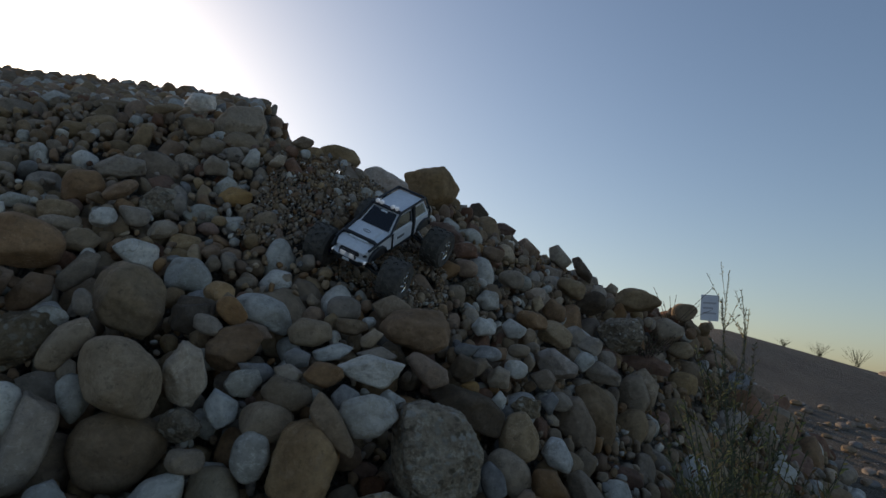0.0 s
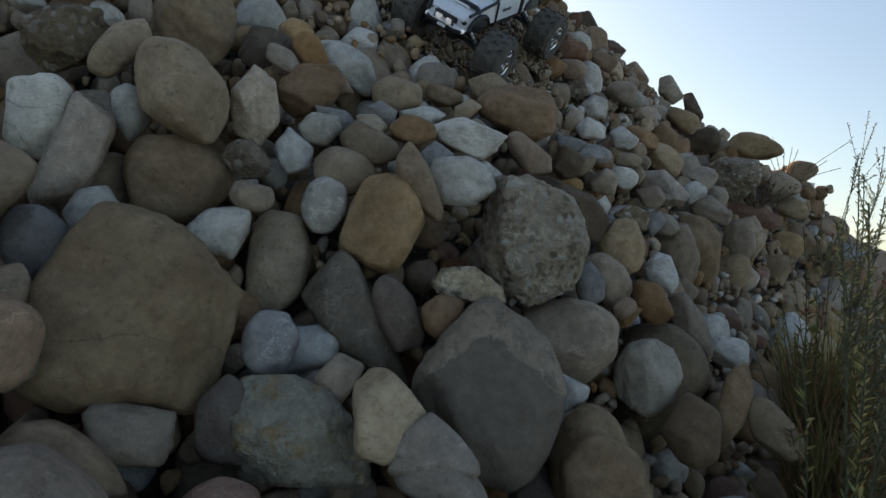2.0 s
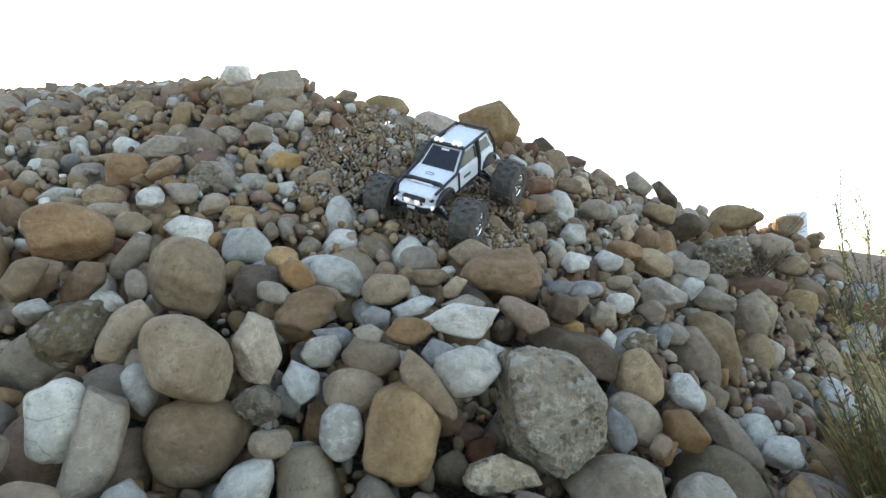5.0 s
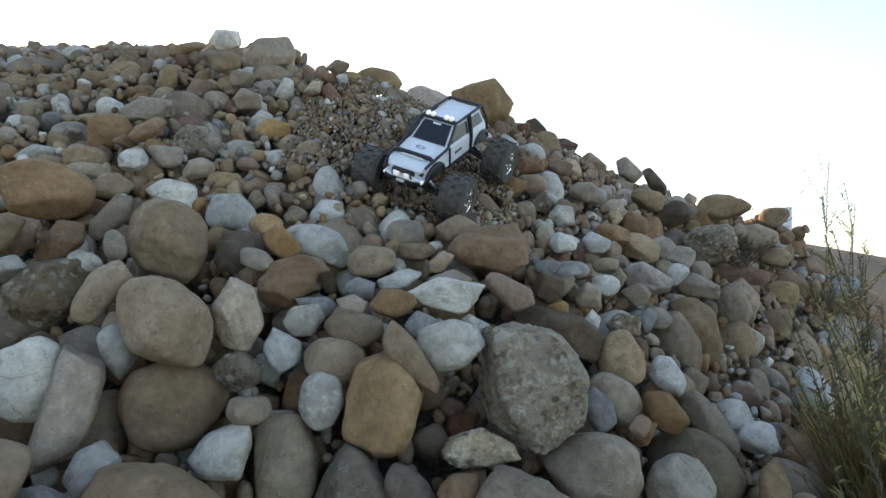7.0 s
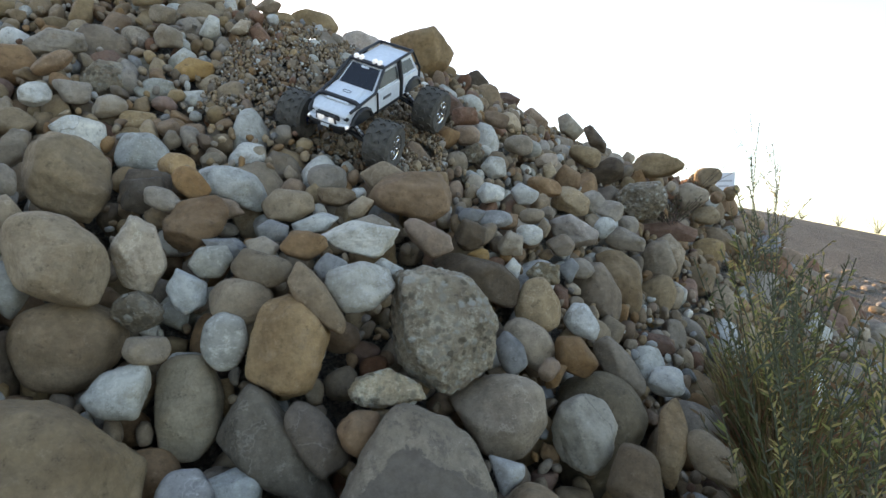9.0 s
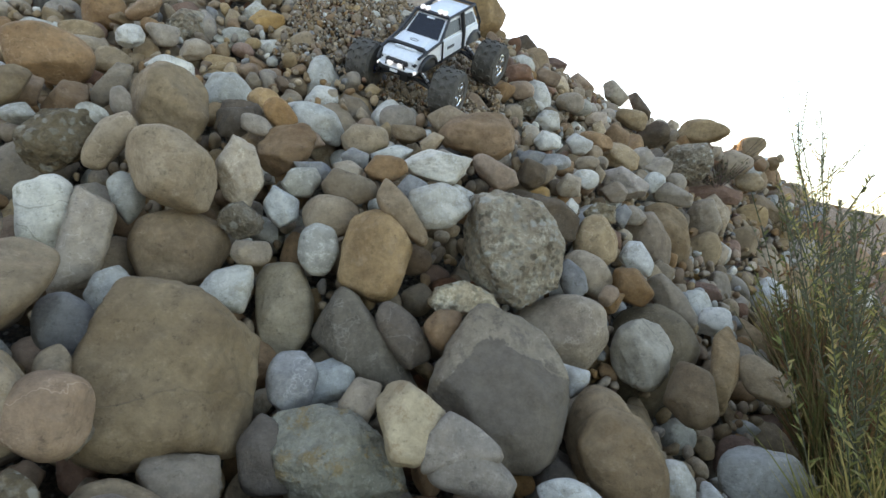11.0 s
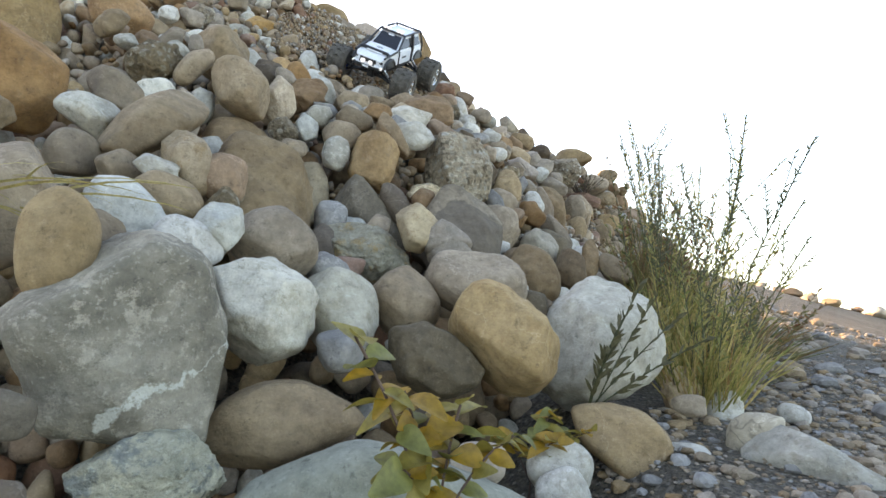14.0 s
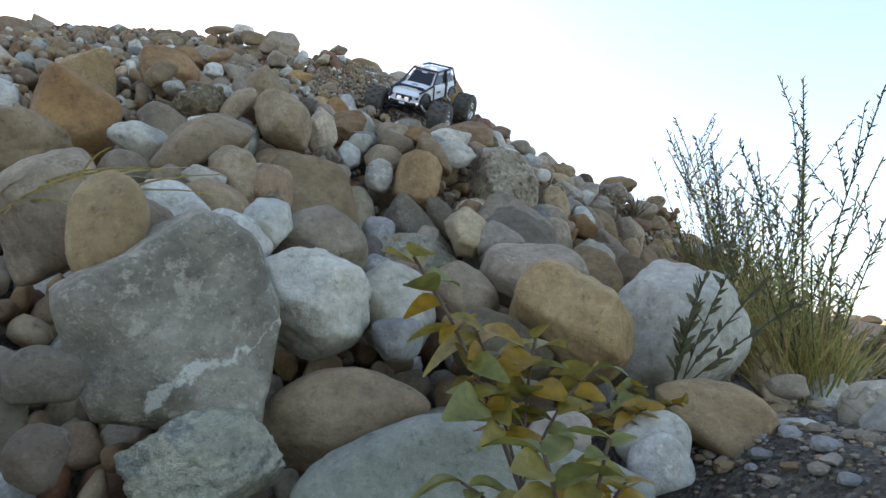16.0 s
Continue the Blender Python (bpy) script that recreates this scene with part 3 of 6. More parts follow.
boulder(-0.343, 1.030, 1.017, 0.071, 0.060, 0.060, 92, -7, 15, "b", "k", ((-132, 109), (-62, 64), (-25, 71), (32, 109), (96, 93), (139, 91), (-176, 98)))
boulder(-0.315, 1.208, 1.098, 0.077, 0.064, 0.059, 94, -8, 12, "wg", "r", ((-125, 55), (-119, 55), (-33, 110), (18, 81), (61, 72), (109, 105), (-175, 93)))
boulder(0.126, 1.272, 1.077, 0.110, 0.071, 0.071, 94, -7, -4, "ob", "k", ((-124, 64), (-60, 104), (-7, 98), (23, 95), (98, 90), (147, 94), (-153, 81)))
boulder(0.012, 1.022, 0.982, 0.088, 0.045, 0.042, 90, -7, 0, "w", "a", ((-131, 57), (-64, 102), (3, 96), (55, 72), (104, 101), (-160, 66)))
boulder(-0.181, 0.916, 0.932, 0.060, 0.044, 0.040, 88, -7, 10, "gt", "r", ((-115, 75), (-54, 101), (3, 98), (59, 64), (141, 97), (-157, 80)))
boulder(-0.297, 0.967, 0.939, 0.045, 0.035, 0.035, 88, -7, 14, "sp", "k", ((-101, 93), (-33, 78), (17, 98), (87, 97), (151, 92), (-161, 92)))
boulder(-0.330, 0.919, 0.887, 0.039, 0.048, 0.036, 86, -6, 16, "bw", "a", ((-134, 90), (-73, 88), (-11, 93), (60, 70), (140, 91), (178, 99)))
boulder(-0.104, 0.962, 0.974, 0.050, 0.034, 0.032, 90, -7, 5, "b", "a", ((-126, 81), (-54, 81), (7, 96), (74, 86), (145, 87), (-156, 87)))
boulder(-0.176, 1.178, 1.060, 0.063, 0.042, 0.038, 93, -7, 7, "t", "r", ((-110, 90), (-60, 92), (3, 97), (71, 83), (140, 90), (-169, 94)))
boulder(0.169, 1.155, 0.979, 0.057, 0.053, 0.049, 90, -7, -6, "b", "a", ((-137, 56), (-72, 100), (7, 90), (51, 54), (109, 107), (-154, 57)))
boulder(-0.574, 1.309, 1.193, 0.067, 0.058, 0.053, 97, -10, 19, "wg", "r", ((-103, 68), (-110, 69), (-15, 96), (33, 86), (84, 94), (151, 96), (-171, 96)))
boulder(-0.471, 1.067, 1.079, 0.048, 0.043, 0.039, 94, -8, 19, "d", "a", ((-117, 91), (-66, 90), (4, 96), (99, 84), (-178, 97)))
boulder(-0.364, 0.448, 0.494, 0.059, 0.041, 0.041, 59, 7, 23, "g", "k", ((-90, 100), (-10, 100), (8, 98), (90, 100), (155, 111), (-166, 85)))
boulder(-0.263, 0.524, 0.501, 0.043, 0.064, 0.039, 61, 2, 18, "d", "r", ((-90, 100), (17, 67), (63, 83), (130, 86), (-170, 93)))
boulder(-0.119, 0.599, 0.559, 0.039, 0.045, 0.036, 65, -3, 10, "g", "r", ((-119, 87), (-39, 65), (-21, 71), (71, 92), (137, 75), (-156, 90)))
boulder(-0.398, 0.372, 0.475, 0.075, 0.062, 0.057, 58, 6, 28, "gt", "r", ((-90, 100), (10, 82), (33, 60), (53, 64), (101, 104), (161, 108), (-170, 92)))
boulder(-0.479, 1.095, 1.091, 0.056, 0.049, 0.045, 90, 1, 19, "d", "a", ((-121, 89), (-51, 74), (6, 98), (96, 91), (160, 79)))
boulder(-0.963, 1.148, 1.252, 0.100, 0.076, 0.070, 95, -2, 34, "b", "r", ((-163, 101), (-105, 93), (-70, 98), (-13, 95), (37, 86), (69, 84), (115, 102), (177, 99)))
boulder(-0.814, 1.157, 1.181, 0.049, 0.059, 0.049, 93, 0, 30, "t", "k", ((-104, 109), (-54, 52), (-16, 72), (81, 102), (136, 53), (178, 97)))
boulder(-0.861, 1.035, 1.121, 0.048, 0.050, 0.044, 91, 1, 33, "b", "a", ((-82, 87), (-50, 69), (0, 99), (83, 99), (145, 62), (-170, 104)))
boulder(-0.780, 0.871, 1.017, 0.077, 0.073, 0.068, 87, 3, 34, "po", "a", ((-117, 101), (-57, 69), (-19, 80), (31, 108), (99, 88), (137, 82), (-173, 98)))
boulder(-0.667, 0.864, 1.017, 0.053, 0.063, 0.049, 87, 3, 30, "t", "r", ((-98, 103), (-41, 45), (-41, 45), (22, 111), (113, 61), (148, 62), (-173, 105)))
boulder(-0.242, 1.494, 1.159, 0.072, 0.071, 0.065, 92, 1, 8, "gt", "r", ((-111, 75), (-44, 105), (23, 73), (69, 80), (147, 85), (-142, 77)))
boulder(-0.332, 1.406, 1.190, 0.052, 0.046, 0.042, 93, 0, 11, "w", "r", ((-98, 98), (-47, 78), (5, 98), (84, 97), (146, 75), (-161, 99)))
boulder(-0.790, 1.576, 1.439, 0.064, 0.059, 0.054, 100, -3, 23, "co", "a", ((-107, 94), (-56, 86), (12, 90), (84, 97), (133, 87), (180, 99)))
boulder(-0.985, 1.681, 1.569, 0.087, 0.049, 0.045, 102, -5, 26, "tw", "a", ((-101, 100), (-58, 81), (2, 99), (78, 94), (138, 79), (-173, 98)))
boulder(-1.022, 1.525, 1.466, 0.065, 0.059, 0.054, 100, -4, 29, "b", "r", ((-94, 97), (-27, 81), (27, 97), (93, 97), (160, 95), (-170, 98)))
boulder(-0.923, 1.948, 1.688, 0.056, 0.066, 0.051, 104, -4, 22, "b", "r", ((-102, 101), (-66, 85), (-2, 98), (76, 95), (142, 69), (-177, 101)))
boulder(-1.050, 1.968, 1.756, 0.046, 0.061, 0.042, 105, -6, 24, "t", "r", ((-61, 67), (-19, 68), (78, 100), (139, 57), (-142, 96)))
boulder(-0.375, 0.111, 0.377, 0.104, 0.101, 0.093, 67, 13, 19, "wa", "f", ((-116, 85), (-69, 98), (-28, 100), (14, 91), (36, 86), (81, 94), (114, 104), (157, 106), (-163, 85)))
boulder(-0.233, 0.215, 0.357, 0.087, 0.091, 0.080, 67, 9, 11, "wa", "r", ((-136, 70), (-117, 72), (-50, 100), (-16, 96), (29, 88), (69, 88), (100, 101), (144, 112), (-169, 88)))
boulder(-0.087, 0.279, 0.388, 0.083, 0.079, 0.073, 69, 6, 5, "gt", "r", ((-90, 100), (-32, 101), (28, 73), (52, 76), (118, 91), (155, 88), (-144, 85)))
boulder(0.077, 0.299, 0.425, 0.120, 0.086, 0.080, 71, 4, -2, "gt", "r", ((-127, 75), (-109, 77), (-36, 102), (-4, 97), (39, 105), (92, 98), (101, 99), (165, 97), (-157, 92)))
boulder(0.090, 0.124, 0.335, 0.109, 0.106, 0.106, 64, 3, -3, "t", "k", ((-135, 68), (-142, 69), (-96, 93), (-50, 112), (5, 94), (45, 59), (58, 68), (110, 105), (150, 105), (-169, 92)))
boulder(0.354, 0.225, 0.326, 0.146, 0.153, 0.135, 66, -2, -14, "wa", "f", ((-124, 109), (-79, 89), (-57, 89), (-13, 98), (28, 88), (50, 85), (76, 93), (132, 87), (156, 87), (-173, 100)))
boulder(-0.368, 0.254, 0.498, 0.094, 0.072, 0.067, 75, 10, 19, "gt", "r", ((-85, 97), (-29, 104), (18, 84), (55, 76), (121, 91), (163, 85), (-132, 93)))
boulder(-0.624, 0.172, 0.531, 0.077, 0.058, 0.053, 77, 13, 31, "bw", "r", ((-83, 92), (-42, 94), (27, 75), (55, 68), (110, 102), (175, 96), (-148, 106)))
boulder(-0.506, 0.102, 0.480, 0.062, 0.044, 0.040, 73, 14, 26, "w", "r", ((-96, 95), (-41, 94), (9, 94), (53, 95), (97, 96), (161, 96), (-161, 93)))
boulder(-0.575, 0.242, 0.570, 0.067, 0.045, 0.041, 79, 11, 28, "t", "r", ((-79, 96), (-11, 94), (29, 98), (87, 97), (150, 98), (-144, 68)))
boulder(-0.561, 0.350, 0.654, 0.060, 0.073, 0.060, 83, 8, 26, "tw", "k", ((-132, 71), (-81, 100), (-26, 95), (41, 67), (73, 78), (139, 112), (-162, 78)))
boulder(-0.661, 0.454, 0.745, 0.107, 0.108, 0.098, 87, 6, 28, "t", "r", ((-55, 36), (-46, 35), (-19, 69), (73, 107), (127, 57), (157, 61), (-134, 128)))
boulder(-0.461, 0.139, 0.512, 0.047, 0.047, 0.047, 75, 12, 24, "bw", "k", ((-113, 78), (-30, 80), (10, 101), (93, 96), (153, 95), (-157, 87)))
boulder(-0.475, 0.260, 0.565, 0.031, 0.039, 0.029, 78, 10, 24, "po", "a", ((-109, 89), (-54, 90), (2, 98), (83, 96), (142, 83), (-161, 92)))
boulder(-0.606, 0.271, 0.631, 0.044, 0.024, 0.022, 82, 9, 29, "w", "a", ((-72, 82), (-2, 98), (84, 94), (158, 87), (-145, 90)))
boulder(-0.549, -0.043, 0.325, 0.137, 0.164, 0.126, 89, -17, 15, "ve", "f", ((-108, 73), (-113, 75), (-113, 76), (-57, 108), (-32, 104), (-5, 98), (7, 101), (43, 107), (68, 100), (84, 96), (100, 104), (152, 116), (-177, 97)))
boulder(-0.321, -0.001, 0.204, 0.127, 0.068, 0.063, 81, -13, 1, "gt", "r", ((-117, 99), (-74, 90), (-56, 96), (3, 98), (33, 75), (68, 86), (115, 98), (154, 93), (-165, 94)))
boulder(-0.486, -0.138, 0.161, 0.094, 0.065, 0.060, 76, -10, 14, "bb", "a", ((-87, 96), (15, 72), (12, 76), (23, 77), (70, 95), (95, 99), (155, 109), (-173, 94)))
boulder(-0.165, -0.162, 0.136, 0.225, 0.079, 0.073, 77, 0, -11, "bg", "r", ((-90, 100), (-7, 103), (22, 81), (42, 67), (45, 67), (71, 86), (138, 87), (148, 85), (167, 90), (-171, 104)))
boulder(0.284, -0.009, 0.163, 0.090, 0.074, 0.068, 82, -3, -33, "gt", "r", ((-133, 52), (-124, 54), (-44, 106), (2, 99), (41, 92), (79, 91), (110, 107), (-164, 75)))
boulder(0.213, 0.285, 0.375, 0.039, 0.056, 0.036, 69, 1, -8, "dg", "r", ((-122, 91), (-58, 79), (6, 96), (80, 92), (135, 95), (-172, 94)))
boulder(0.616, 0.538, 0.244, 0.075, 0.082, 0.069, 69, -4, -20, "wg", "r", ((-130, 58), (-48, 94), (13, 89), (61, 86), (115, 92), (-156, 69)))
boulder(0.608, 0.267, 0.191, 0.046, 0.072, 0.043, 63, -7, -22, "tw", "a", ((-81, 88), (-34, 78), (18, 98), (86, 96), (145, 97), (-164, 89)))
boulder(0.687, 0.214, 0.166, 0.046, 0.048, 0.042, 62, -10, -25, "wg", "r", ((-96, 95), (-28, 85), (7, 100), (90, 100), (147, 87), (-162, 94)))
boulder(-0.616, -0.023, 0.434, 0.049, 0.092, 0.046, 69, 18, 32, "gt", "r", ((-87, 97), (-40, 94), (5, 97), (46, 95), (87, 97), (128, 109), (-163, 77)))
boulder(-0.971, 0.519, 0.829, 0.095, 0.119, 0.088, 90, 5, 37, "b", "r", ((-88, 96), (-25, 101), (-1, 99), (50, 105), (87, 96), (174, 90)))
boulder(0.335, 0.590, 0.464, 0.079, 0.088, 0.072, 77, 2, -11, "gb", "r", ((-129, 76), (-73, 97), (-8, 100), (32, 82), (90, 100), (145, 99), (-158, 81)))
boulder(-0.252, 0.327, 0.443, 0.053, 0.041, 0.038, 73, 8, 12, "bl", "r", ((-108, 89), (-53, 91), (16, 86), (69, 77), (144, 94), (-164, 90)))
boulder(-0.050, 0.121, 0.284, 0.096, 0.070, 0.065, 62, 6, 3, "dg", "a", ((-119, 82), (-66, 96), (-26, 101), (38, 63), (62, 70), (121, 105), (-166, 81)))
boulder(0.063, 0.480, 0.513, 0.071, 0.057, 0.052, 77, 4, -1, "g", "r", ((-103, 79), (-18, 107), (43, 47), (141, 86), (-165, 93)))
boulder(0.560, -0.027, 0.163, 0.053, 0.065, 0.053, 83, -4, -44, "di", "k", ((-123, 101), (-69, 82), (-6, 90), (87, 99), (118, 98), (175, 95)))
boulder(0.588, -0.125, 0.153, 0.117, 0.086, 0.079, 71, -15, -37, "wg", "a", ((-90, 100), (-8, 104), (47, 43), (39, 43), (66, 69), (150, 99), (176, 93)))
boulder(-0.750, 2.296, 1.937, 0.118, 0.102, 0.094, 107, -2, 16, "g", "a", ((-79, 89), (-23, 80), (19, 105), (99, 87), (147, 74), (-147, 94)))
boulder(-0.966, 2.351, 2.040, 0.075, 0.052, 0.052, 109, -3, 19, "w", "k", ((-56, 77), (3, 98), (90, 100), (156, 82), (-130, 83)))
boulder(-1.590, 2.281, 1.975, 0.064, 0.038, 0.035, 106, -6, 30, "wg", "r", ((-90, 100), (-13, 90), (61, 78), (141, 78), (-165, 97)))
boulder(0.486, 2.677, 1.677, 0.059, 0.060, 0.054, 101, 5, -8, "d", "a", ((-101, 85), (-18, 95), (49, 66), (121, 94), (-162, 80)))
boulder(0.636, 2.739, 1.596, 0.080, 0.049, 0.045, 99, 5, -11, "rb", "a", ((-96, 94), (-20, 85), (55, 78), (129, 82), (-160, 86)))
boulder(0.792, 2.782, 1.496, 0.084, 0.078, 0.072, 97, 5, -14, "b", "r", ((-104, 80), (-17, 93), (51, 70), (129, 85), (-150, 73)))
boulder(1.017, 2.846, 1.486, 0.073, 0.071, 0.066, 97, 5, -17, "tk", "r", ((-117, 71), (-38, 94), (46, 51), (117, 103), (-163, 77)))
boulder(1.173, 2.909, 1.427, 0.068, 0.076, 0.062, 96, 5, -19, "d", "r", ((-114, 55), (-8, 103), (46, 49), (108, 105), (-150, 47)))
boulder(1.366, 2.911, 1.324, 0.038, 0.037, 0.034, 94, 5, -23, "tw", "r", ((-90, 100), (2, 96), (60, 74), (147, 76), (-150, 93)))
boulder(-0.026, 2.188, 1.680, 0.124, 0.095, 0.088, 103, 3, 1, "wp", "a", ((-122, 81), (-79, 100), (10, 84), (60, 70), (111, 105), (-173, 90)))
boulder(0.196, 2.372, 1.727, 0.144, 0.126, 0.116, 103, 4, -3, "kh", "a", ((-105, 92), (-46, 83), (-19, 89), (39, 88), (112, 81), (-162, 81)))
boulder(0.693, 1.688, 0.968, 0.085, 0.061, 0.056, 87, 2, -19, "wp", "a", ((-140, 82), (-82, 95), (-8, 99), (51, 64), (123, 96), (-166, 84)))
boulder(0.929, 1.834, 0.933, 0.077, 0.047, 0.043, 86, 1, -23, "g", "r", ((-99, 86), (-9, 100), (47, 63), (125, 90), (-165, 86)))
boulder(1.227, 2.112, 0.842, 0.073, 0.098, 0.073, 85, 1, -27, "t", "k", ((-138, 91), (-83, 95), (-14, 91), (51, 82), (115, 88), (-173, 93)))
boulder(1.148, 2.204, 1.082, 0.109, 0.089, 0.082, 90, 3, -24, "po", "a", ((-90, 100), (-20, 89), (27, 96), (98, 91), (144, 89), (-159, 89)))
boulder(1.302, 2.309, 0.943, 0.147, 0.046, 0.046, 87, 2, -26, "rb", "k", ((-101, 81), (-4, 99), (37, 89), (113, 78), (-161, 80)))
boulder(0.426, 1.770, 1.190, 0.047, 0.042, 0.039, 93, 4, -11, "w", "r", ((-66, 87), (10, 90), (82, 94), (147, 84), (-138, 74)))
boulder(0.375, 1.515, 1.097, 0.045, 0.033, 0.031, 90, 3, -11, "w", "a", ((-70, 80), (-10, 89), (72, 83), (149, 86), (-149, 86)))
boulder(0.499, 1.587, 1.094, 0.046, 0.037, 0.034, 90, 3, -15, "w", "r", ((-82, 94), (-11, 94), (61, 67), (143, 92), (-153, 80)))
boulder(0.693, 2.030, 1.194, 0.029, 0.038, 0.026, 93, 4, -16, "tw", "r", ((-51, 68), (38, 75), (110, 88), (-152, 62)))
boulder(0.778, 2.063, 1.172, 0.055, 0.054, 0.050, 92, 4, -18, "b", "r", ((-80, 94), (1, 99), (62, 75), (147, 78), (-139, 83)))
boulder(0.039, 1.433, 1.217, 0.058, 0.037, 0.034, 94, 3, -1, "bl", "r", ((-79, 91), (-7, 94), (62, 85), (131, 80), (-153, 80)))
boulder(0.051, 1.385, 1.142, 0.065, 0.041, 0.037, 92, 3, -1, "gb", "r", ((-80, 90), (-14, 90), (56, 79), (135, 75), (-153, 86)))
boulder(0.158, 1.669, 1.220, 0.055, 0.057, 0.051, 94, 3, -4, "b", "a", ((-103, 83), (-25, 100), (42, 59), (111, 97), (-158, 69)))
boulder(-0.241, 1.456, 1.155, 0.074, 0.061, 0.061, 92, 3, 8, "gb", "k", ((-98, 87), (-16, 105), (30, 71), (79, 90), (146, 89), (-148, 78)))
boulder(-0.330, 1.415, 1.189, 0.050, 0.042, 0.039, 93, 2, 11, "tw", "r", ((-104, 97), (-43, 70), (6, 100), (96, 90), (146, 74), (-165, 101)))
boulder(-0.062, 1.223, 1.079, 0.049, 0.025, 0.025, 90, 3, 3, "gb", "k", ((-108, 92), (-43, 77), (13, 96), (94, 94), (-174, 91)))
boulder(0.055, 1.703, 1.350, 0.062, 0.039, 0.036, 97, 3, -1, "t", "r", ((-90, 100), (0, 100), (58, 58), (144, 99), (-148, 67)))
boulder(-0.662, 1.630, 1.418, 0.063, 0.039, 0.039, 99, 0, 19, "wg", "k", ((-73, 77), (4, 96), (95, 92), (143, 79), (-162, 95)))
boulder(-0.576, 1.729, 1.506, 0.063, 0.039, 0.036, 101, 0, 16, "y", "r", ((-127, 100), (-67, 79), (-5, 94), (72, 86), (142, 82), (-170, 98)))
boulder(-0.506, 1.705, 1.448, 0.055, 0.038, 0.035, 100, 1, 14, "gt", "r", ((-90, 100), (-9, 92), (63, 86), (135, 76), (-155, 87)))
boulder(-0.773, 1.813, 1.549, 0.043, 0.035, 0.032, 102, -1, 20, "w", "r", ((-70, 83), (1, 99), (76, 92), (144, 76), (-144, 86)))
boulder(-0.552, 1.640, 1.380, 0.045, 0.045, 0.041, 98, 1, 16, "w", "a", ((-45, 79), (19, 91), (100, 88), (160, 90), (-129, 71)))
boulder(-1.373, 1.662, 1.540, 0.048, 0.062, 0.044, 101, -4, 34, "gt", "r", ((-94, 99), (-44, 74), (7, 99), (93, 95), (151, 78), (-167, 102)))
boulder(-0.690, 1.816, 1.637, 0.046, 0.040, 0.037, 104, -1, 18, "g", "r", ((-84, 93), (-4, 97), (69, 81), (148, 82), (-162, 97)))
boulder(-1.326, 1.985, 1.756, 0.077, 0.046, 0.042, 104, -4, 29, "t", "r", ((-90, 100), (-63, 90), (1, 99), (90, 100), (158, 84), (-174, 102)))
boulder(-0.918, 0.929, 1.133, 0.044, 0.049, 0.044, 92, 2, 37, "gt", "k", ((-61, 50), (-30, 53), (62, 108), (102, 89), (147, 79), (-166, 99)))
boulder(-0.925, 0.999, 1.133, 0.036, 0.044, 0.033, 92, 2, 36, "b", "a", ((-59, 74), (-19, 68), (79, 103), (138, 49), (-129, 93)))
boulder(-0.736, 1.321, 1.245, 0.068, 0.048, 0.045, 95, 1, 25, "w", "r", ((-101, 35), (-136, 35), (5, 91), (76, 91), (130, 93), (-143, 56)))
boulder(-1.179, 1.415, 1.389, 0.053, 0.025, 0.023, 98, -2, 34, "wg", "r", ((-82, 89), (-8, 90), (72, 92), (148, 62), (-156, 109)))
boulder(-0.897, 1.320, 1.275, 0.050, 0.038, 0.035, 96, 0, 29, "t", "r", ((-102, 93), (-35, 75), (17, 99), (90, 100), (156, 96), (-169, 96)))
boulder(-0.440, 1.058, 1.033, 0.027, 0.030, 0.025, 88, 4, 18, "gb", "r", ((-79, 90), (-9, 89), (70, 93), (130, 77), (-156, 85)))
boulder(-0.417, 1.167, 1.118, 0.033, 0.038, 0.030, 91, 3, 16, "t", "r", ((-90, 100), (-18, 83), (56, 89), (132, 67), (-168, 98)))
boulder(-0.336, 1.134, 1.057, 0.065, 0.030, 0.030, 89, 3, 13, "b", "k", ((-138, 35), (-48, 104), (19, 79), (73, 67), (-151, 39)))
boulder(-0.185, 1.043, 1.001, 0.034, 0.026, 0.024, 86, 3, 8, "bl", "r", ((-84, 93), (-8, 92), (66, 83), (135, 85), (-161, 88)))
boulder(-0.273, 0.981, 0.967, 0.046, 0.023, 0.021, 85, 4, 12, "bl", "a", ((-120, 65), (-26, 84), (34, 91), (101, 90), (-159, 68)))
boulder(-0.192, 0.970, 0.971, 0.036, 0.023, 0.023, 85, 4, 9, "tw", "k", ((-103, 83), (-17, 91), (47, 79), (118, 85), (-162, 82)))
boulder(0.001, 1.180, 1.054, 0.032, 0.029, 0.029, 89, 3, 0, "t", "k", ((-90, 100), (-31, 56), (66, 93), (135, 67), (-174, 100)))
boulder(-0.127, 1.274, 1.090, 0.024, 0.027, 0.022, 90, 3, 5, "t", "r", ((-107, 86), (-29, 77), (52, 79), (128, 79), (-160, 87)))
boulder(-0.100, 1.103, 1.013, 0.054, 0.030, 0.030, 87, 3, 4, "wg", "k", ((-66, 61), (-29, 55), (67, 100), (131, 62), (-164, 98)))
boulder(0.019, 1.150, 1.012, 0.057, 0.025, 0.023, 87, 3, -1, "g", "r", ((-105, 76), (-9, 96), (47, 84), (133, 62), (-133, 75)))
boulder(-0.042, 0.913, 0.930, 0.034, 0.031, 0.028, 83, 3, 2, "bl", "r", ((-65, 71), (-13, 89), (65, 79), (144, 81), (-151, 88)))
boulder(0.072, 0.991, 0.919, 0.033, 0.024, 0.022, 83, 2, -3, "wg", "r", ((-103, 80), (-11, 97), (57, 62), (137, 97), (-151, 71)))
boulder(0.282, 1.253, 0.980, 0.043, 0.044, 0.040, 86, 2, -10, "d", "a", ((-74, 83), (-10, 91), (69, 78), (153, 85), (-150, 91)))
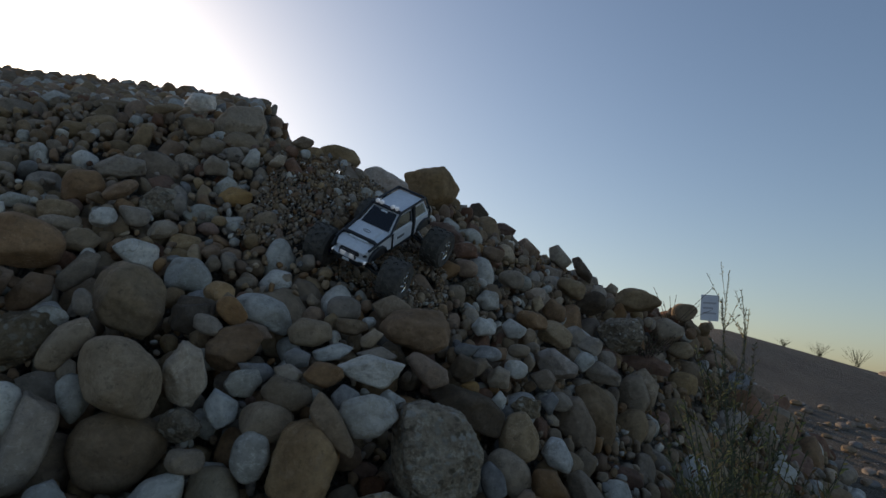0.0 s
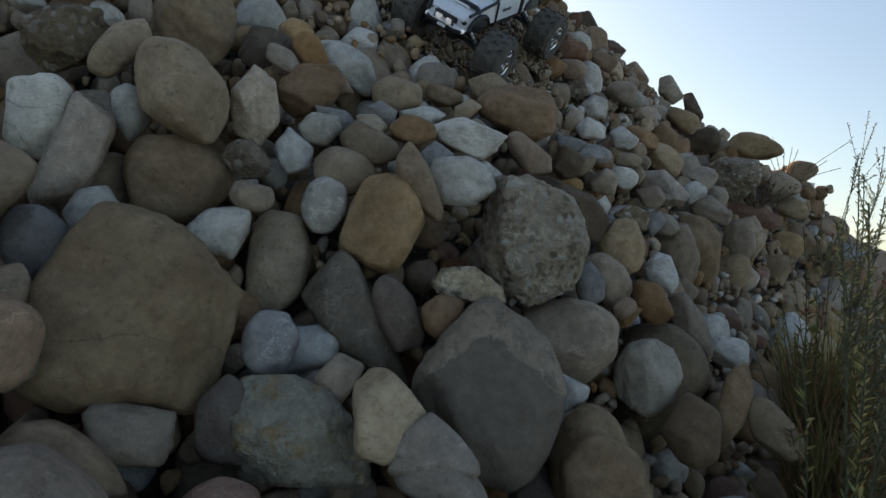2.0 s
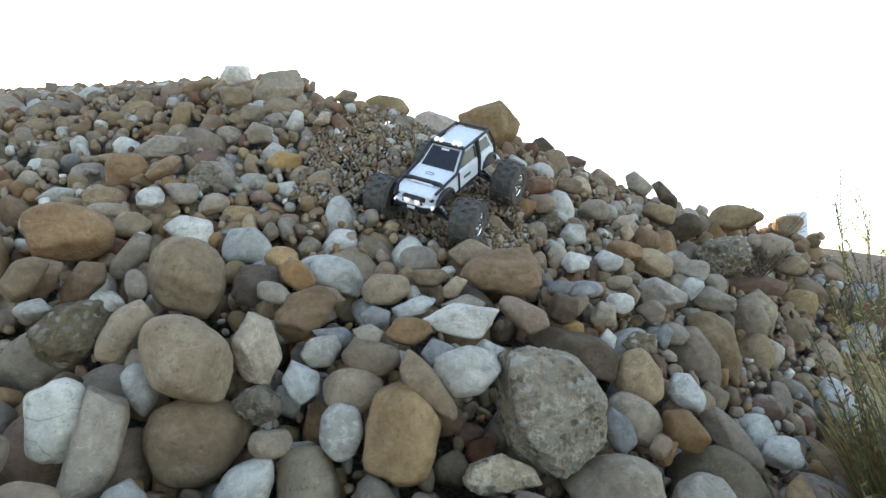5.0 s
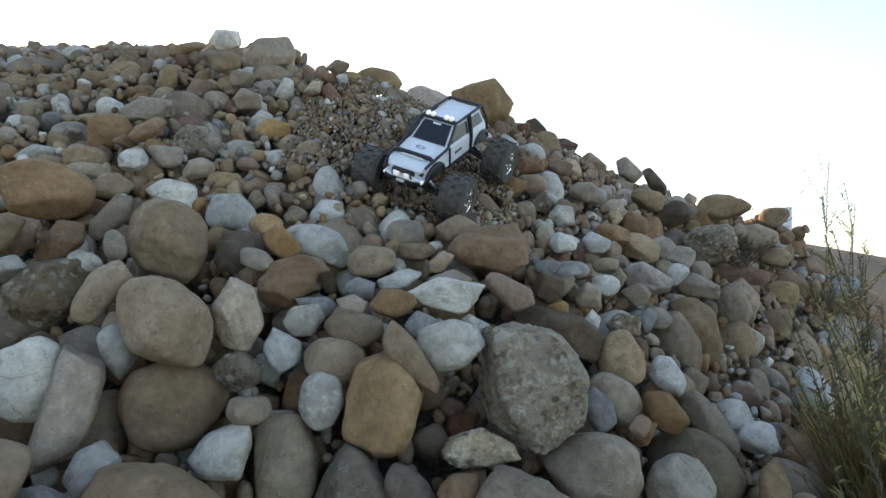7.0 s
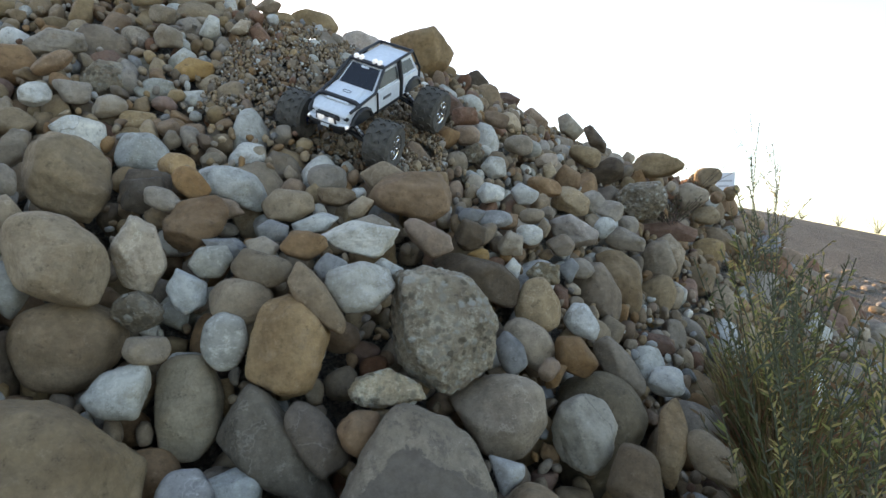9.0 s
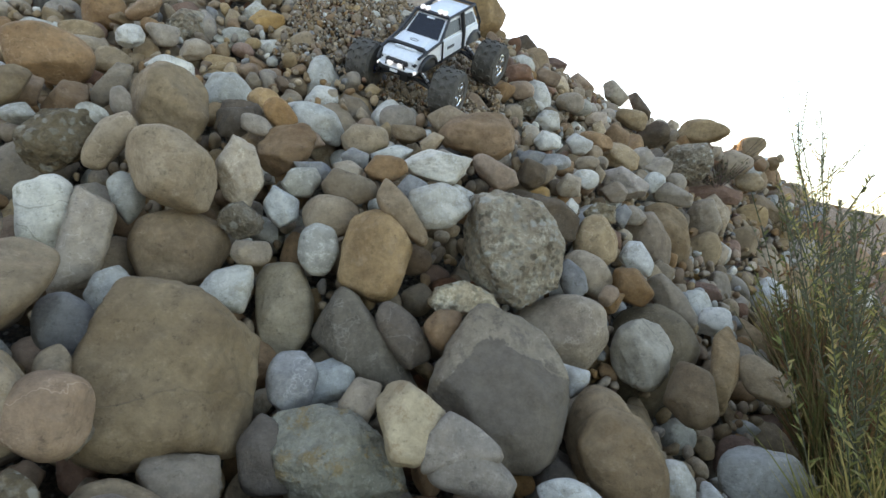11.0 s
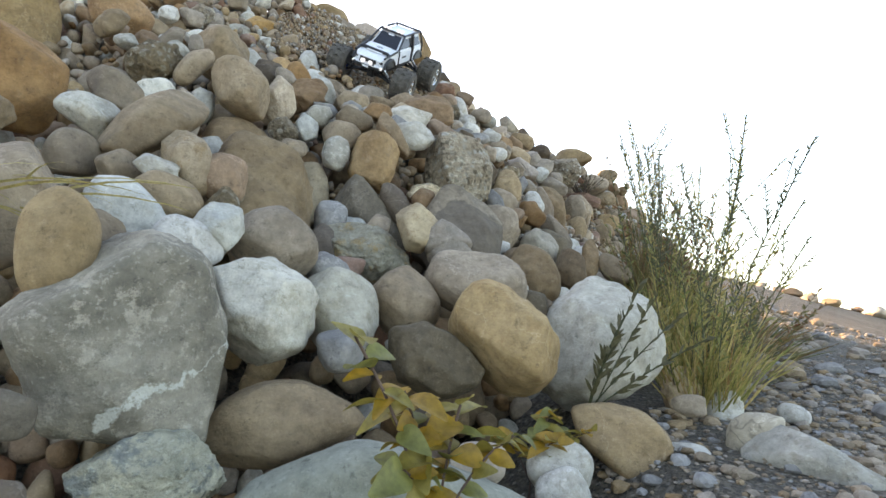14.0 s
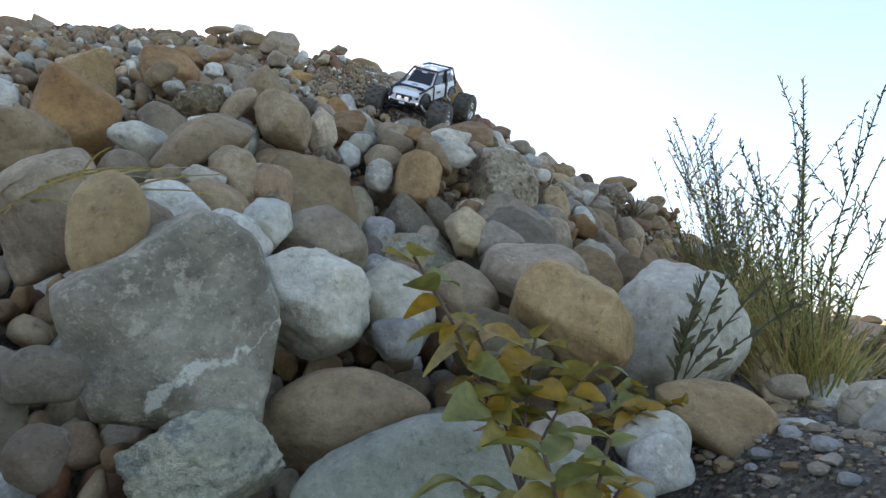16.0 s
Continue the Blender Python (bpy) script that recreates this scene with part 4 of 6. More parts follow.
boulder(0.402, 1.316, 0.953, 0.036, 0.035, 0.032, 85, 2, -14, "tw", "a", ((-81, 90), (-1, 99), (73, 93), (139, 73), (-156, 93)))
boulder(0.608, 1.557, 0.907, 0.036, 0.021, 0.019, 85, 1, -18, "w", "a", ((-21, 81), (63, 78), (145, 77), (-122, 60)))
boulder(0.486, 1.282, 0.868, 0.047, 0.036, 0.033, 83, 1, -17, "po", "a", ((-72, 83), (-2, 98), (80, 93), (142, 86), (-150, 82)))
boulder(0.402, 1.284, 0.888, 0.024, 0.028, 0.022, 83, 1, -14, "w", "r", ((-90, 100), (-18, 91), (48, 77), (138, 65), (-161, 99)))
boulder(0.608, 1.460, 0.858, 0.034, 0.040, 0.031, 83, 1, -19, "bl", "r", ((-31, 68), (47, 93), (125, 66), (-133, 60)))
boulder(0.460, 1.042, 0.657, 0.027, 0.030, 0.025, 73, -3, -18, "b", "r", ((-77, 79), (-29, 49), (79, 95), (148, 66), (-166, 105)))
boulder(-0.784, 0.092, 0.514, 0.087, 0.113, 0.080, 100, -6, 24, "gt", "r", ((-83, 88), (-66, 73), (-24, 83), (15, 102), (65, 107), (100, 92), (127, 92), (178, 96)))
boulder(-0.983, 0.354, 0.722, 0.083, 0.073, 0.073, 106, -10, 25, "gt", "k", ((-90, 100), (-60, 79), (2, 99), (47, 79), (81, 86), (175, 90)))
boulder(-1.249, 1.120, 1.125, 0.127, 0.161, 0.127, 110, -11, 21, "t", "k", ((-113, 91), (-55, 84), (-22, 82), (6, 102), (102, 78), (132, 69), (-177, 100)))
boulder(-0.669, -0.237, 0.248, 0.029, 0.065, 0.027, 85, 5, 28, "dg", "r", ((-97, 94), (-65, 108), (10, 86), (34, 80), (80, 80), (-160, 60)))
boulder(-0.401, 2.168, 1.799, 0.079, 0.039, 0.036, 106, 0, 10, "t", "r", ((-97, 94), (-26, 87), (19, 97), (90, 100), (148, 88), (-158, 90)))
boulder(-0.263, 2.267, 1.823, 0.104, 0.059, 0.055, 106, 1, 6, "t", "r", ((-96, 94), (-28, 99), (24, 81), (71, 78), (149, 95), (-163, 90)))
boulder(-0.343, 2.090, 1.709, 0.065, 0.050, 0.046, 104, 1, 9, "b", "r", ((-104, 93), (-50, 87), (12, 91), (76, 93), (134, 83), (-166, 93)))
boulder(-0.416, 1.971, 1.685, 0.042, 0.049, 0.038, 104, 0, 11, "rb", "r", ((-84, 97), (9, 85), (43, 58), (127, 89), (-151, 70)))
boulder(-0.588, 1.931, 1.703, 0.036, 0.043, 0.033, 105, -1, 15, "w", "r", ((-67, 87), (-2, 98), (75, 98), (146, 53), (-118, 94)))
boulder(-0.479, 1.932, 1.705, 0.038, 0.029, 0.026, 105, 0, 12, "tw", "a", ((-76, 80), (-17, 71), (81, 99), (147, 54), (-144, 113)))
boulder(-0.408, 2.069, 1.829, 0.050, 0.028, 0.026, 107, 0, 10, "gb", "r", ((-78, 94), (3, 96), (64, 86), (146, 64), (-128, 88)))
boulder(-0.271, 1.970, 1.618, 0.057, 0.027, 0.025, 103, 1, 7, "t", "r", ((-72, 94), (1, 99), (77, 88), (158, 77), (-121, 88)))
boulder(0.257, 2.088, 1.469, 0.107, 0.062, 0.057, 99, 4, -5, "rb", "a", ((-122, 35), (-136, 35), (5, 92), (41, 67), (99, 99), (-146, 35)))
boulder(0.166, 1.953, 1.451, 0.038, 0.036, 0.033, 99, 4, -4, "t", "r", ((-95, 92), (-7, 100), (49, 61), (134, 87), (-156, 81)))
stone(-0.859, 1.438, 1.454, 0.058, 0.026, 0.024, 102, -29, 21, "b", "r")
stone(-0.484, 1.687, 1.300, 0.056, 0.050, 0.045, 97, -1, 14, "w", "a")
stone(-0.440, 1.646, 1.227, 0.088, 0.043, 0.034, 96, -20, 11, "b", "a")
stone(-1.479, 1.771, 1.623, 0.056, 0.026, 0.025, 102, -7, 35, "w", "r")
stone(-0.679, 0.935, 1.113, 0.037, 0.023, 0.021, -124, 89, 176, "g", "r")
stone(-0.378, 1.571, 1.153, 0.061, 0.040, 0.032, 94, -40, 9, "w", "r")
stone(-0.095, 1.306, 1.127, 0.054, 0.042, 0.035, 91, 1, 4, "g", "r")
stone(-0.393, 0.852, 0.858, 0.052, 0.039, 0.035, 79, -11, 22, "po", "a")
stone(-0.359, 0.797, 0.798, 0.042, 0.030, 0.026, 75, 6, 18, "g", "r")
stone(0.915, 1.552, 0.604, 0.086, 0.043, 0.037, 76, 0, -26, "rb", "a")
stone(1.179, 1.855, 0.583, 0.101, 0.053, 0.045, 74, 40, -39, "g", "r")
stone(0.847, 1.292, 0.557, 0.052, 0.044, 0.038, 73, -7, -26, "w", "r")
stone(1.152, 1.761, 0.516, 0.067, 0.054, 0.042, 74, 27, -36, "t", "r")
stone(0.438, 1.018, 0.681, 0.030, 0.022, 0.018, 64, -49, 2, "b", "r")
stone(0.987, 1.754, 0.639, 0.039, 0.031, 0.027, 79, -4, -25, "y", "r")
stone(1.323, 2.158, 0.665, 0.081, 0.076, 0.067, 81, -4, -28, "rb", "a")
stone(1.633, 2.462, 0.622, 0.108, 0.116, 0.089, 82, -4, -30, "rb", "r")
stone(1.403, 2.599, 1.254, 0.137, 0.074, 0.057, 93, 3, -26, "t", "a")
stone(1.831, 2.912, 1.213, 0.076, 0.061, 0.054, 92, 2, -30, "t", "r")
stone(1.651, 2.587, 1.006, 0.068, 0.049, 0.041, 88, 0, -30, "tw", "r")
stone(1.629, 2.519, 0.831, 0.080, 0.069, 0.057, 85, -1, -30, "t", "r")
stone(1.581, 2.649, 1.106, 0.104, 0.081, 0.072, 90, 1, -28, "g", "a")
stone(0.557, 1.978, 1.292, 0.059, 0.041, 0.032, 95, 2, -13, "g", "r")
stone(0.345, 1.875, 1.318, 0.048, 0.039, 0.034, 96, 2, -8, "b", "r")
stone(0.617, 1.814, 1.123, 0.067, 0.038, 0.035, 91, 17, -16, "b", "r")
stone(0.504, 1.487, 1.024, 0.042, 0.025, 0.021, 88, 1, -15, "t", "r")
stone(0.727, 1.874, 1.076, 0.084, 0.053, 0.046, 89, 22, -18, "t", "a")
stone(0.489, 2.066, 1.404, 0.057, 0.033, 0.030, 98, 22, -8, "b", "r")
stone(0.963, 2.418, 1.293, 0.080, 0.048, 0.039, 94, 23, -18, "t", "r")
stone(0.616, 2.037, 1.285, 0.046, 0.037, 0.032, 95, 2, -14, "wg", "r")
stone(0.685, 2.045, 1.239, 0.046, 0.030, 0.025, 93, 2, -16, "wp", "r")
stone(0.352, 1.797, 1.239, 0.061, 0.043, 0.037, 94, 2, -9, "po", "a")
stone(0.363, 1.350, 1.016, 0.051, 0.030, 0.026, 87, 1, -12, "bl", "a")
stone(0.294, 1.317, 1.031, 0.039, 0.024, 0.019, 88, 1, -10, "bl", "r")
stone(0.472, 1.394, 0.971, 0.041, 0.031, 0.027, 86, 0, -15, "w", "a")
stone(0.589, 1.490, 0.936, 0.047, 0.036, 0.030, 85, 0, -18, "gb", "a")
stone(0.657, 1.490, 0.857, 0.045, 0.038, 0.034, 83, -1, -20, "g", "r")
stone(0.300, 1.236, 0.926, 0.031, 0.021, 0.018, 84, 0, -11, "y", "r")
stone(0.346, 1.951, 1.391, 0.056, 0.042, 0.032, 97, 2, -8, "rb", "a")
stone(0.256, 1.835, 1.305, 0.057, 0.044, 0.040, 96, 2, -6, "b", "a")
stone(0.292, 1.736, 1.196, 0.041, 0.049, 0.033, 93, 2, -8, "g", "r")
stone(1.074, 2.436, 1.218, 0.082, 0.071, 0.054, 92, 2, -21, "d", "a")
stone(0.828, 1.893, 1.067, 0.057, 0.049, 0.038, 89, 1, -21, "g", "a")
stone(0.882, 1.869, 1.035, 0.056, 0.043, 0.035, 89, 1, -22, "g", "a")
stone(-1.037, 2.126, 1.935, 0.078, 0.023, 0.020, 109, -17, 18, "t", "r")
stone(-1.341, 2.276, 1.975, 0.096, 0.024, 0.023, 107, -12, 24, "t", "r")
stone(-1.671, 2.104, 1.860, 0.091, 0.044, 0.036, 106, -19, 30, "g", "r")
stone(-1.479, 1.988, 1.754, 0.076, 0.042, 0.037, 104, -7, 32, "gt", "r")
stone(-1.596, 1.904, 1.722, 0.072, 0.048, 0.044, 103, -8, 35, "gt", "r")
stone(-1.275, 2.063, 1.816, 0.075, 0.044, 0.042, 106, -17, 24, "t", "r")
stone(-1.117, 1.910, 1.692, 0.054, 0.033, 0.026, 104, -6, 26, "t", "r")
stone(-0.842, 2.011, 1.836, 0.062, 0.040, 0.034, 107, -5, 19, "t", "r")
stone(-0.744, 1.919, 1.741, 0.047, 0.034, 0.032, 106, -4, 18, "g", "r")
stone(-0.393, 1.859, 1.560, 0.043, 0.030, 0.023, 102, -1, 11, "b", "r")
stone(-0.717, 1.435, 1.334, 0.052, 0.035, 0.029, 97, -2, 23, "tw", "a")
stone(-0.645, 1.465, 1.302, 0.052, 0.031, 0.025, 96, -1, 21, "t", "r")
stone(-0.586, 1.491, 1.287, 0.063, 0.032, 0.029, 96, -6, 18, "b", "r")
stone(-0.520, 1.500, 1.269, 0.043, 0.032, 0.030, 95, 0, 17, "b", "r")
stone(-0.504, 1.528, 1.214, 0.043, 0.036, 0.031, 95, 0, 16, "b", "r")
stone(-0.796, 1.408, 1.373, 0.049, 0.036, 0.027, 98, -3, 25, "g", "r")
stone(-0.862, 1.362, 1.351, 0.042, 0.036, 0.027, 98, -3, 28, "w", "a")
stone(-1.020, 1.384, 1.366, 0.063, 0.034, 0.029, 98, -4, 31, "gt", "r")
stone(-0.983, 1.347, 1.320, 0.062, 0.031, 0.028, 97, -3, 31, "g", "r")
stone(-0.743, 1.607, 1.440, 0.037, 0.044, 0.030, 100, -3, 21, "g", "r")
stone(-1.183, 1.588, 1.473, 0.059, 0.045, 0.040, 100, -5, 32, "g", "r")
stone(-1.369, 1.787, 1.615, 0.057, 0.042, 0.035, 102, -6, 33, "gt", "r")
stone(-0.837, 1.902, 1.642, 0.051, 0.051, 0.041, 103, -4, 20, "gt", "r")
stone(-0.483, 1.879, 1.486, 0.051, 0.034, 0.030, 102, -1, 12, "g", "r")
stone(-0.359, 1.866, 1.397, 0.055, 0.042, 0.034, 100, 0, 9, "g", "r")
stone(-0.218, 1.808, 1.282, 0.062, 0.037, 0.031, 98, 0, 5, "gt", "r")
stone(-0.137, 1.676, 1.146, 0.050, 0.031, 0.028, 94, 1, 3, "b", "r")
stone(-0.418, 1.369, 1.182, 0.030, 0.023, 0.020, 93, 0, 15, "g", "r")
stone(-0.436, 1.167, 1.152, 0.043, 0.032, 0.029, 92, 11, 18, "y", "r")
stone(-0.407, 1.011, 1.070, 0.041, 0.026, 0.022, 89, 12, 18, "g", "r")
stone(-0.370, 1.083, 1.108, 0.047, 0.033, 0.026, 91, 42, 16, "b", "r")
stone(-0.719, 0.893, 1.074, 0.033, 0.022, 0.019, 89, 25, 32, "wg", "r")
stone(-0.853, 0.872, 1.071, 0.039, 0.026, 0.023, 89, 14, 37, "wg", "a")
stone(0.778, 0.916, 0.499, 0.071, 0.043, 0.036, 66, 36, -47, "gt", "r")
stone(-0.472, 0.369, 0.606, 0.030, 0.039, 0.025, 65, 8, 32, "po", "a")
stone(-0.541, 0.455, 0.654, 0.028, 0.043, 0.025, 70, 5, 35, "gt", "r")
stone(-0.802, 0.614, 0.849, 0.067, 0.056, 0.046, 90, 28, 32, "g", "r")
stone(0.227, 0.504, 0.436, 0.065, 0.034, 0.028, 72, 21, -13, "wg", "r")
stone(0.300, 0.505, 0.386, 0.065, 0.028, 0.024, 71, -4, -8, "gb", "r")
stone(0.287, 0.435, 0.357, 0.040, 0.024, 0.022, 69, 1, -9, "w", "r")
stone(0.467, 0.653, 0.389, 0.036, 0.043, 0.028, 74, 0, -15, "w", "r")
stone(0.538, 0.632, 0.349, 0.055, 0.027, 0.024, 65, 43, -35, "w", "r")
stone(-0.234, 0.066, 0.312, 0.047, 0.044, 0.040, 60, 12, 13, "bl", "r")
stone(0.668, 0.717, 0.362, 0.083, 0.064, 0.049, 74, -2, -20, "wg", "r")
stone(-0.782, 0.343, 0.652, 0.055, 0.050, 0.044, 83, 10, 35, "gt", "r")
stone(-0.687, 0.315, 0.628, 0.048, 0.044, 0.040, 81, 10, 32, "t", "r")
stone(-0.788, 0.452, 0.757, 0.073, 0.056, 0.043, 86, 31, 32, "wg", "a")
stone(-0.487, 0.352, 0.630, 0.054, 0.058, 0.044, 81, 8, 24, "b", "r")
stone(-0.210, 0.398, 0.448, 0.052, 0.039, 0.034, 73, 8, 11, "rb", "r")
stone(0.402, -0.027, 0.138, 0.040, 0.056, 0.035, -15, 69, -137, "wg", "r")
stone(0.104, -0.138, 0.166, 0.054, 0.045, 0.039, 67, -6, -16, "wg", "r")
stone(-0.636, -0.084, 0.460, 0.089, 0.050, 0.044, -34, 84, -97, "t", "r")
stone(0.847, 0.171, 0.170, 0.039, 0.026, 0.022, 76, 11, -44, "w", "r")
stone(-0.043, -0.151, 0.178, 0.051, 0.034, 0.026, 66, -3, -8, "g", "r")
stone(0.092, -0.177, 0.141, 0.039, 0.042, 0.030, 67, 60, -49, "wg", "r")
stone(0.518, 0.115, 0.206, 0.037, 0.025, 0.019, 86, -2, -39, "g", "r")
stone(-0.615, -0.262, 0.279, 0.036, 0.032, 0.030, 88, 2, 27, "dg", "r")
stone(-0.569, -0.362, 0.217, 0.025, 0.029, 0.020, 81, 6, 26, "d", "r")


# ---- the smaller stones between ----
KIT_RNG = np.random.default_rng(77)
KIT = {level: [stone_shape(level, "a" if k % 5 < 3 else "r", KIT_RNG) for k in range(40)] for level in (1, 2, 3, 4)}


def fill_heap():
    rng = np.random.default_rng(5)
    centres = np.array([s[0] for s in STONES])
    big = np.array([s[2].max() for s in STONES])
    tones = ["t", "b", "g", "gt", "wg", "w", "bl", "tw", "rb", "gb"]
    odds = np.array([0.18, 0.20, 0.11, 0.11, 0.08, 0.05, 0.02, 0.04, 0.07, 0.15])
    odds = odds / odds.sum()
    grit = np.array([0.10, 0.16, 0.16, 0.14, 0.05, 0.01, 0.03, 0.02, 0.03, 0.30])
    cell, grid = 0.17, {}
    heaps = {t: ([], []) for t in tones}

    turns = np.array([s[1] for s in STONES])
    sizes = np.array([s[2] for s in STONES])

    def blocked(p, r, loose):
        i, j = int(p[0] // cell), int(p[1] // cell)
        for di in (-1, 0, 1):
            for dj in (-1, 0, 1):
                for ox, oy, oz, s in grid.get((i + di, j + dj), ()):
                    if (ox - p[0]) ** 2 + (oy - p[1]) ** 2 + (oz - p[2]) ** 2 < (0.82 * (r + s)) ** 2:
                        return True
        off = p - centres
        near = np.where((off * off).sum(1) < (big + r) ** 2)[0]
        if len(near) == 0:
            return False
        q = np.einsum("nji,nj->ni", turns[near], off[near]) / (sizes[near] + r * loose)
        return bool(((q * q).sum(1) < 1.0).any())

    def add(p, r, level, loose):
        p = under_truck(p, r)
        if blocked(p, r, loose):
            return
        grid.setdefault((int(p[0] // cell), int(p[1] // cell)), []).append((*p, r))
        vs, fs = heaps[tones[rng.choice(len(tones), p=odds if r > 0.021 else grit)]]
        v, f = KIT[level][rng.integers(len(KIT[level]))]
        turn = np.array(Euler(rng.uniform(0, 6.28, 3)).to_matrix())
        v = (v * (r * rng.uniform(1.0, 1.45), r, r * rng.uniform(0.6, 0.95))) @ turn.T + p
        fs.append(f + sum(len(o) for o in vs[-1:]) + (fs[-1].min() if fs else 0))
        vs.append(v)

    def sow(tries, rlo, rhi, level, xr, yr, sink, loose):
        for _ in range(tries):
            x, y = rng.uniform(*xr), rng.uniform(*yr)
            r = rlo + (rhi - rlo) * rng.random() ** 2
            z = heap(x, y) - sink * r - 0.022 - 0.13 * min(1.0, max(0.0, (1.2 - y) / 1.1)) - 0.05 * min(1.0, max(0.0, (0.8 - y) / 0.5)) - 0.05 * min(1.0, max(0.0, (x - 0.4) / 0.4)) - 0.05 * min(1.0, max(0.0, (1.35 - y) / 0.2)) - 0.03 * min(1.0, max(0.0, (1.1 - y) / 0.2)) - (0.045 if -0.85 < x < 0.75 and y < 1.25 else 0.0)
            if r > 0.030 and ((x + 0.13) / 0.32) ** 2 + ((y - 1.76) / 0.22) ** 2 < 1.0:
                continue
            if z < land(x, y) + (0.3 * r if x > 0.4 else -0.3 * r):
                continue
            if (x > 0.4 and y < 1.6 or x > 0.0 and y < 0.2) and heap(x, y) < land(x, y) + 0.13:
                continue
            if y < 0.35 and r > 0.042 and -1.4 < x < 0.8:
                continue
            add((x, y, z), r, level, loose)

    sow(900, 0.075, 0.135, 4, (0.9, 3.0), (0.5, 4.0), 0.7, 0.9)
    sow(3800, 0.040, 0.100, 3, (-4.4, 3.2), (-0.8, 4.6), 0.9, 0.9)
    sow(9000, 0.022, 0.042, 3, (-2.2, 2.8), (-0.7, 3.2), 1.0, 0.85)
    sow(9000, 0.010, 0.024, 2, (-1.8, 2.4), (0.8, 3.2), 1.1, 0.75)
    sow(4000, 0.035, 0.065, 3, (-1.8, 1.4), (-0.5, 1.6), 2.2, 0.45)
    sow(5000, 0.030, 0.055, 2, (-1.7, 1.2), (-0.6, 1.5), 1.7, 0.3)
    sow(5000, 0.018, 0.036, 2, (-1.8, 2.4), (-0.4, 3.0), 3.0, 0.6)
    for c, _, s in list(STONES):
        low = min(s[0], s[1])
        if c[1] < 1.3 or c[2] - low - heap(c[0], c[1]) < 0.0:
            continue
        for _ in range(26):
            x, y = rng.normal(c[0], 0.9 * s[0]), rng.normal(c[1] + 0.03, 0.8 * s[0])
            add((x, y, rng.uniform(heap(x, y) - 0.02, max(heap(x, y), c[2] - 0.9 * low))), rng.uniform(0.022, 0.05), 3, 0.75)
    sow(1600, 0.040, 0.110, 2, (-5.0, -0.8), (2.2, 6.2), 0.6, 0.9)
    sow(12000, 0.004, 0.014, 1, (-0.50, 0.25), (1.50, 2.10), 0.2, 0.7)
    for t in tones:
        vs, fs = heaps[t]
        if t not in FILL_MATERIALS:
            title, dark, light, patch, speck = STONE_TONES[t]
            FILL_MATERIALS[t] = stone_material("small " + title + " stones", dark, light, patch, speck, 150.0, island=True)
        ob = mesh_object("small_stones", np.concatenate(vs), np.concatenate(fs), FILL_MATERIALS[t])
        tagged(ob, f"small {STONE_TONES[t][0]} stones filling the gaps of the heap", "stones", kind="stuff")


fill_heap()


# ---- the radio-controlled truck ----
def plain_material(name, colour, rough=0.5, metal=0.0, wear=0.15, scale=60.0, coat=0.0):
    m, n, l, b = material(name, rough)
    co = n.new("ShaderNodeTexCoord").outputs["Object"]
    t = noise_node(n, l, co, scale, 5.0, 0.65)
    r = ramp_node(n, l, t.outputs[0], (0.35, tuple(c * (1 - wear) for c in colour)), (0.65, tuple(min(1.0, c * (1 + wear * 0.4)) for c in colour)))
    l.new(r.outputs[0], b.inputs["Base Color"])
    rr = ramp_node(n, l, t.outputs[0], (0.3, grey(max(0.0, rough - 0.08))), (0.7, grey(min(1.0, rough + 0.12))))
    l.new(rr.outputs[0], b.inputs["Roughness"])
    b.inputs["Metallic"].default_value = metal
    b.inputs["Coat Weight"].default_value = coat
    return m


WHITE_PAINT = plain_material("dusty white paint", (0.72, 0.74, 0.77), 0.4, wear=0.10, coat=0.3)
BLACK_PLASTIC = plain_material("matt black plastic", (0.022, 0.022, 0.025), 0.5, wear=0.4)
SMOKED = plain_material("smoked window film", (0.012, 0.014, 0.02), 0.18, wear=0.2)
RUBBER = plain_material("dusty black rubber", (0.10, 0.088, 0.074), 0.95, wear=0.5, scale=45.0)
CHROME = plain_material("chrome", (0.75, 0.75, 0.77), 0.15, 1.0, wear=0.1)
BLUE_METAL = plain_material("blue anodised metal", (0.02, 0.06, 0.30), 0.35, 0.8)
STEEL = plain_material("steel rod", (0.45, 0.45, 0.46), 0.3, 1.0)
INK = plain_material("grey print", (0.10, 0.10, 0.11), 0.5)


def lamp_material():
    m, n, l, b = material("lit lamp lens", 0.2)
    b.inputs["Base Color"].default_value = (0.9, 0.92, 0.95, 1)
    b.inputs["Emission Color"].default_value = (0.9, 0.95, 1.0, 1)
    b.inputs["Emission Strength"].default_value = 0.12
    return m


LAMP = lamp_material()


def part(name, bm, mat, parent, label=""):
    me = bpy.data.meshes.new(name)
    bmesh.ops.recalc_face_normals(bm, faces=bm.faces)
    bm.to_mesh(me)
    bm.free()
    me.materials.append(mat)
    ob = new(name, me)
    ob.parent = parent
    if label:
        ob["label"] = label
    return ob


def smooth(ob):
    ob.data.polygons.foreach_set("use_smooth", [True] * len(ob.data.polygons))
    return ob


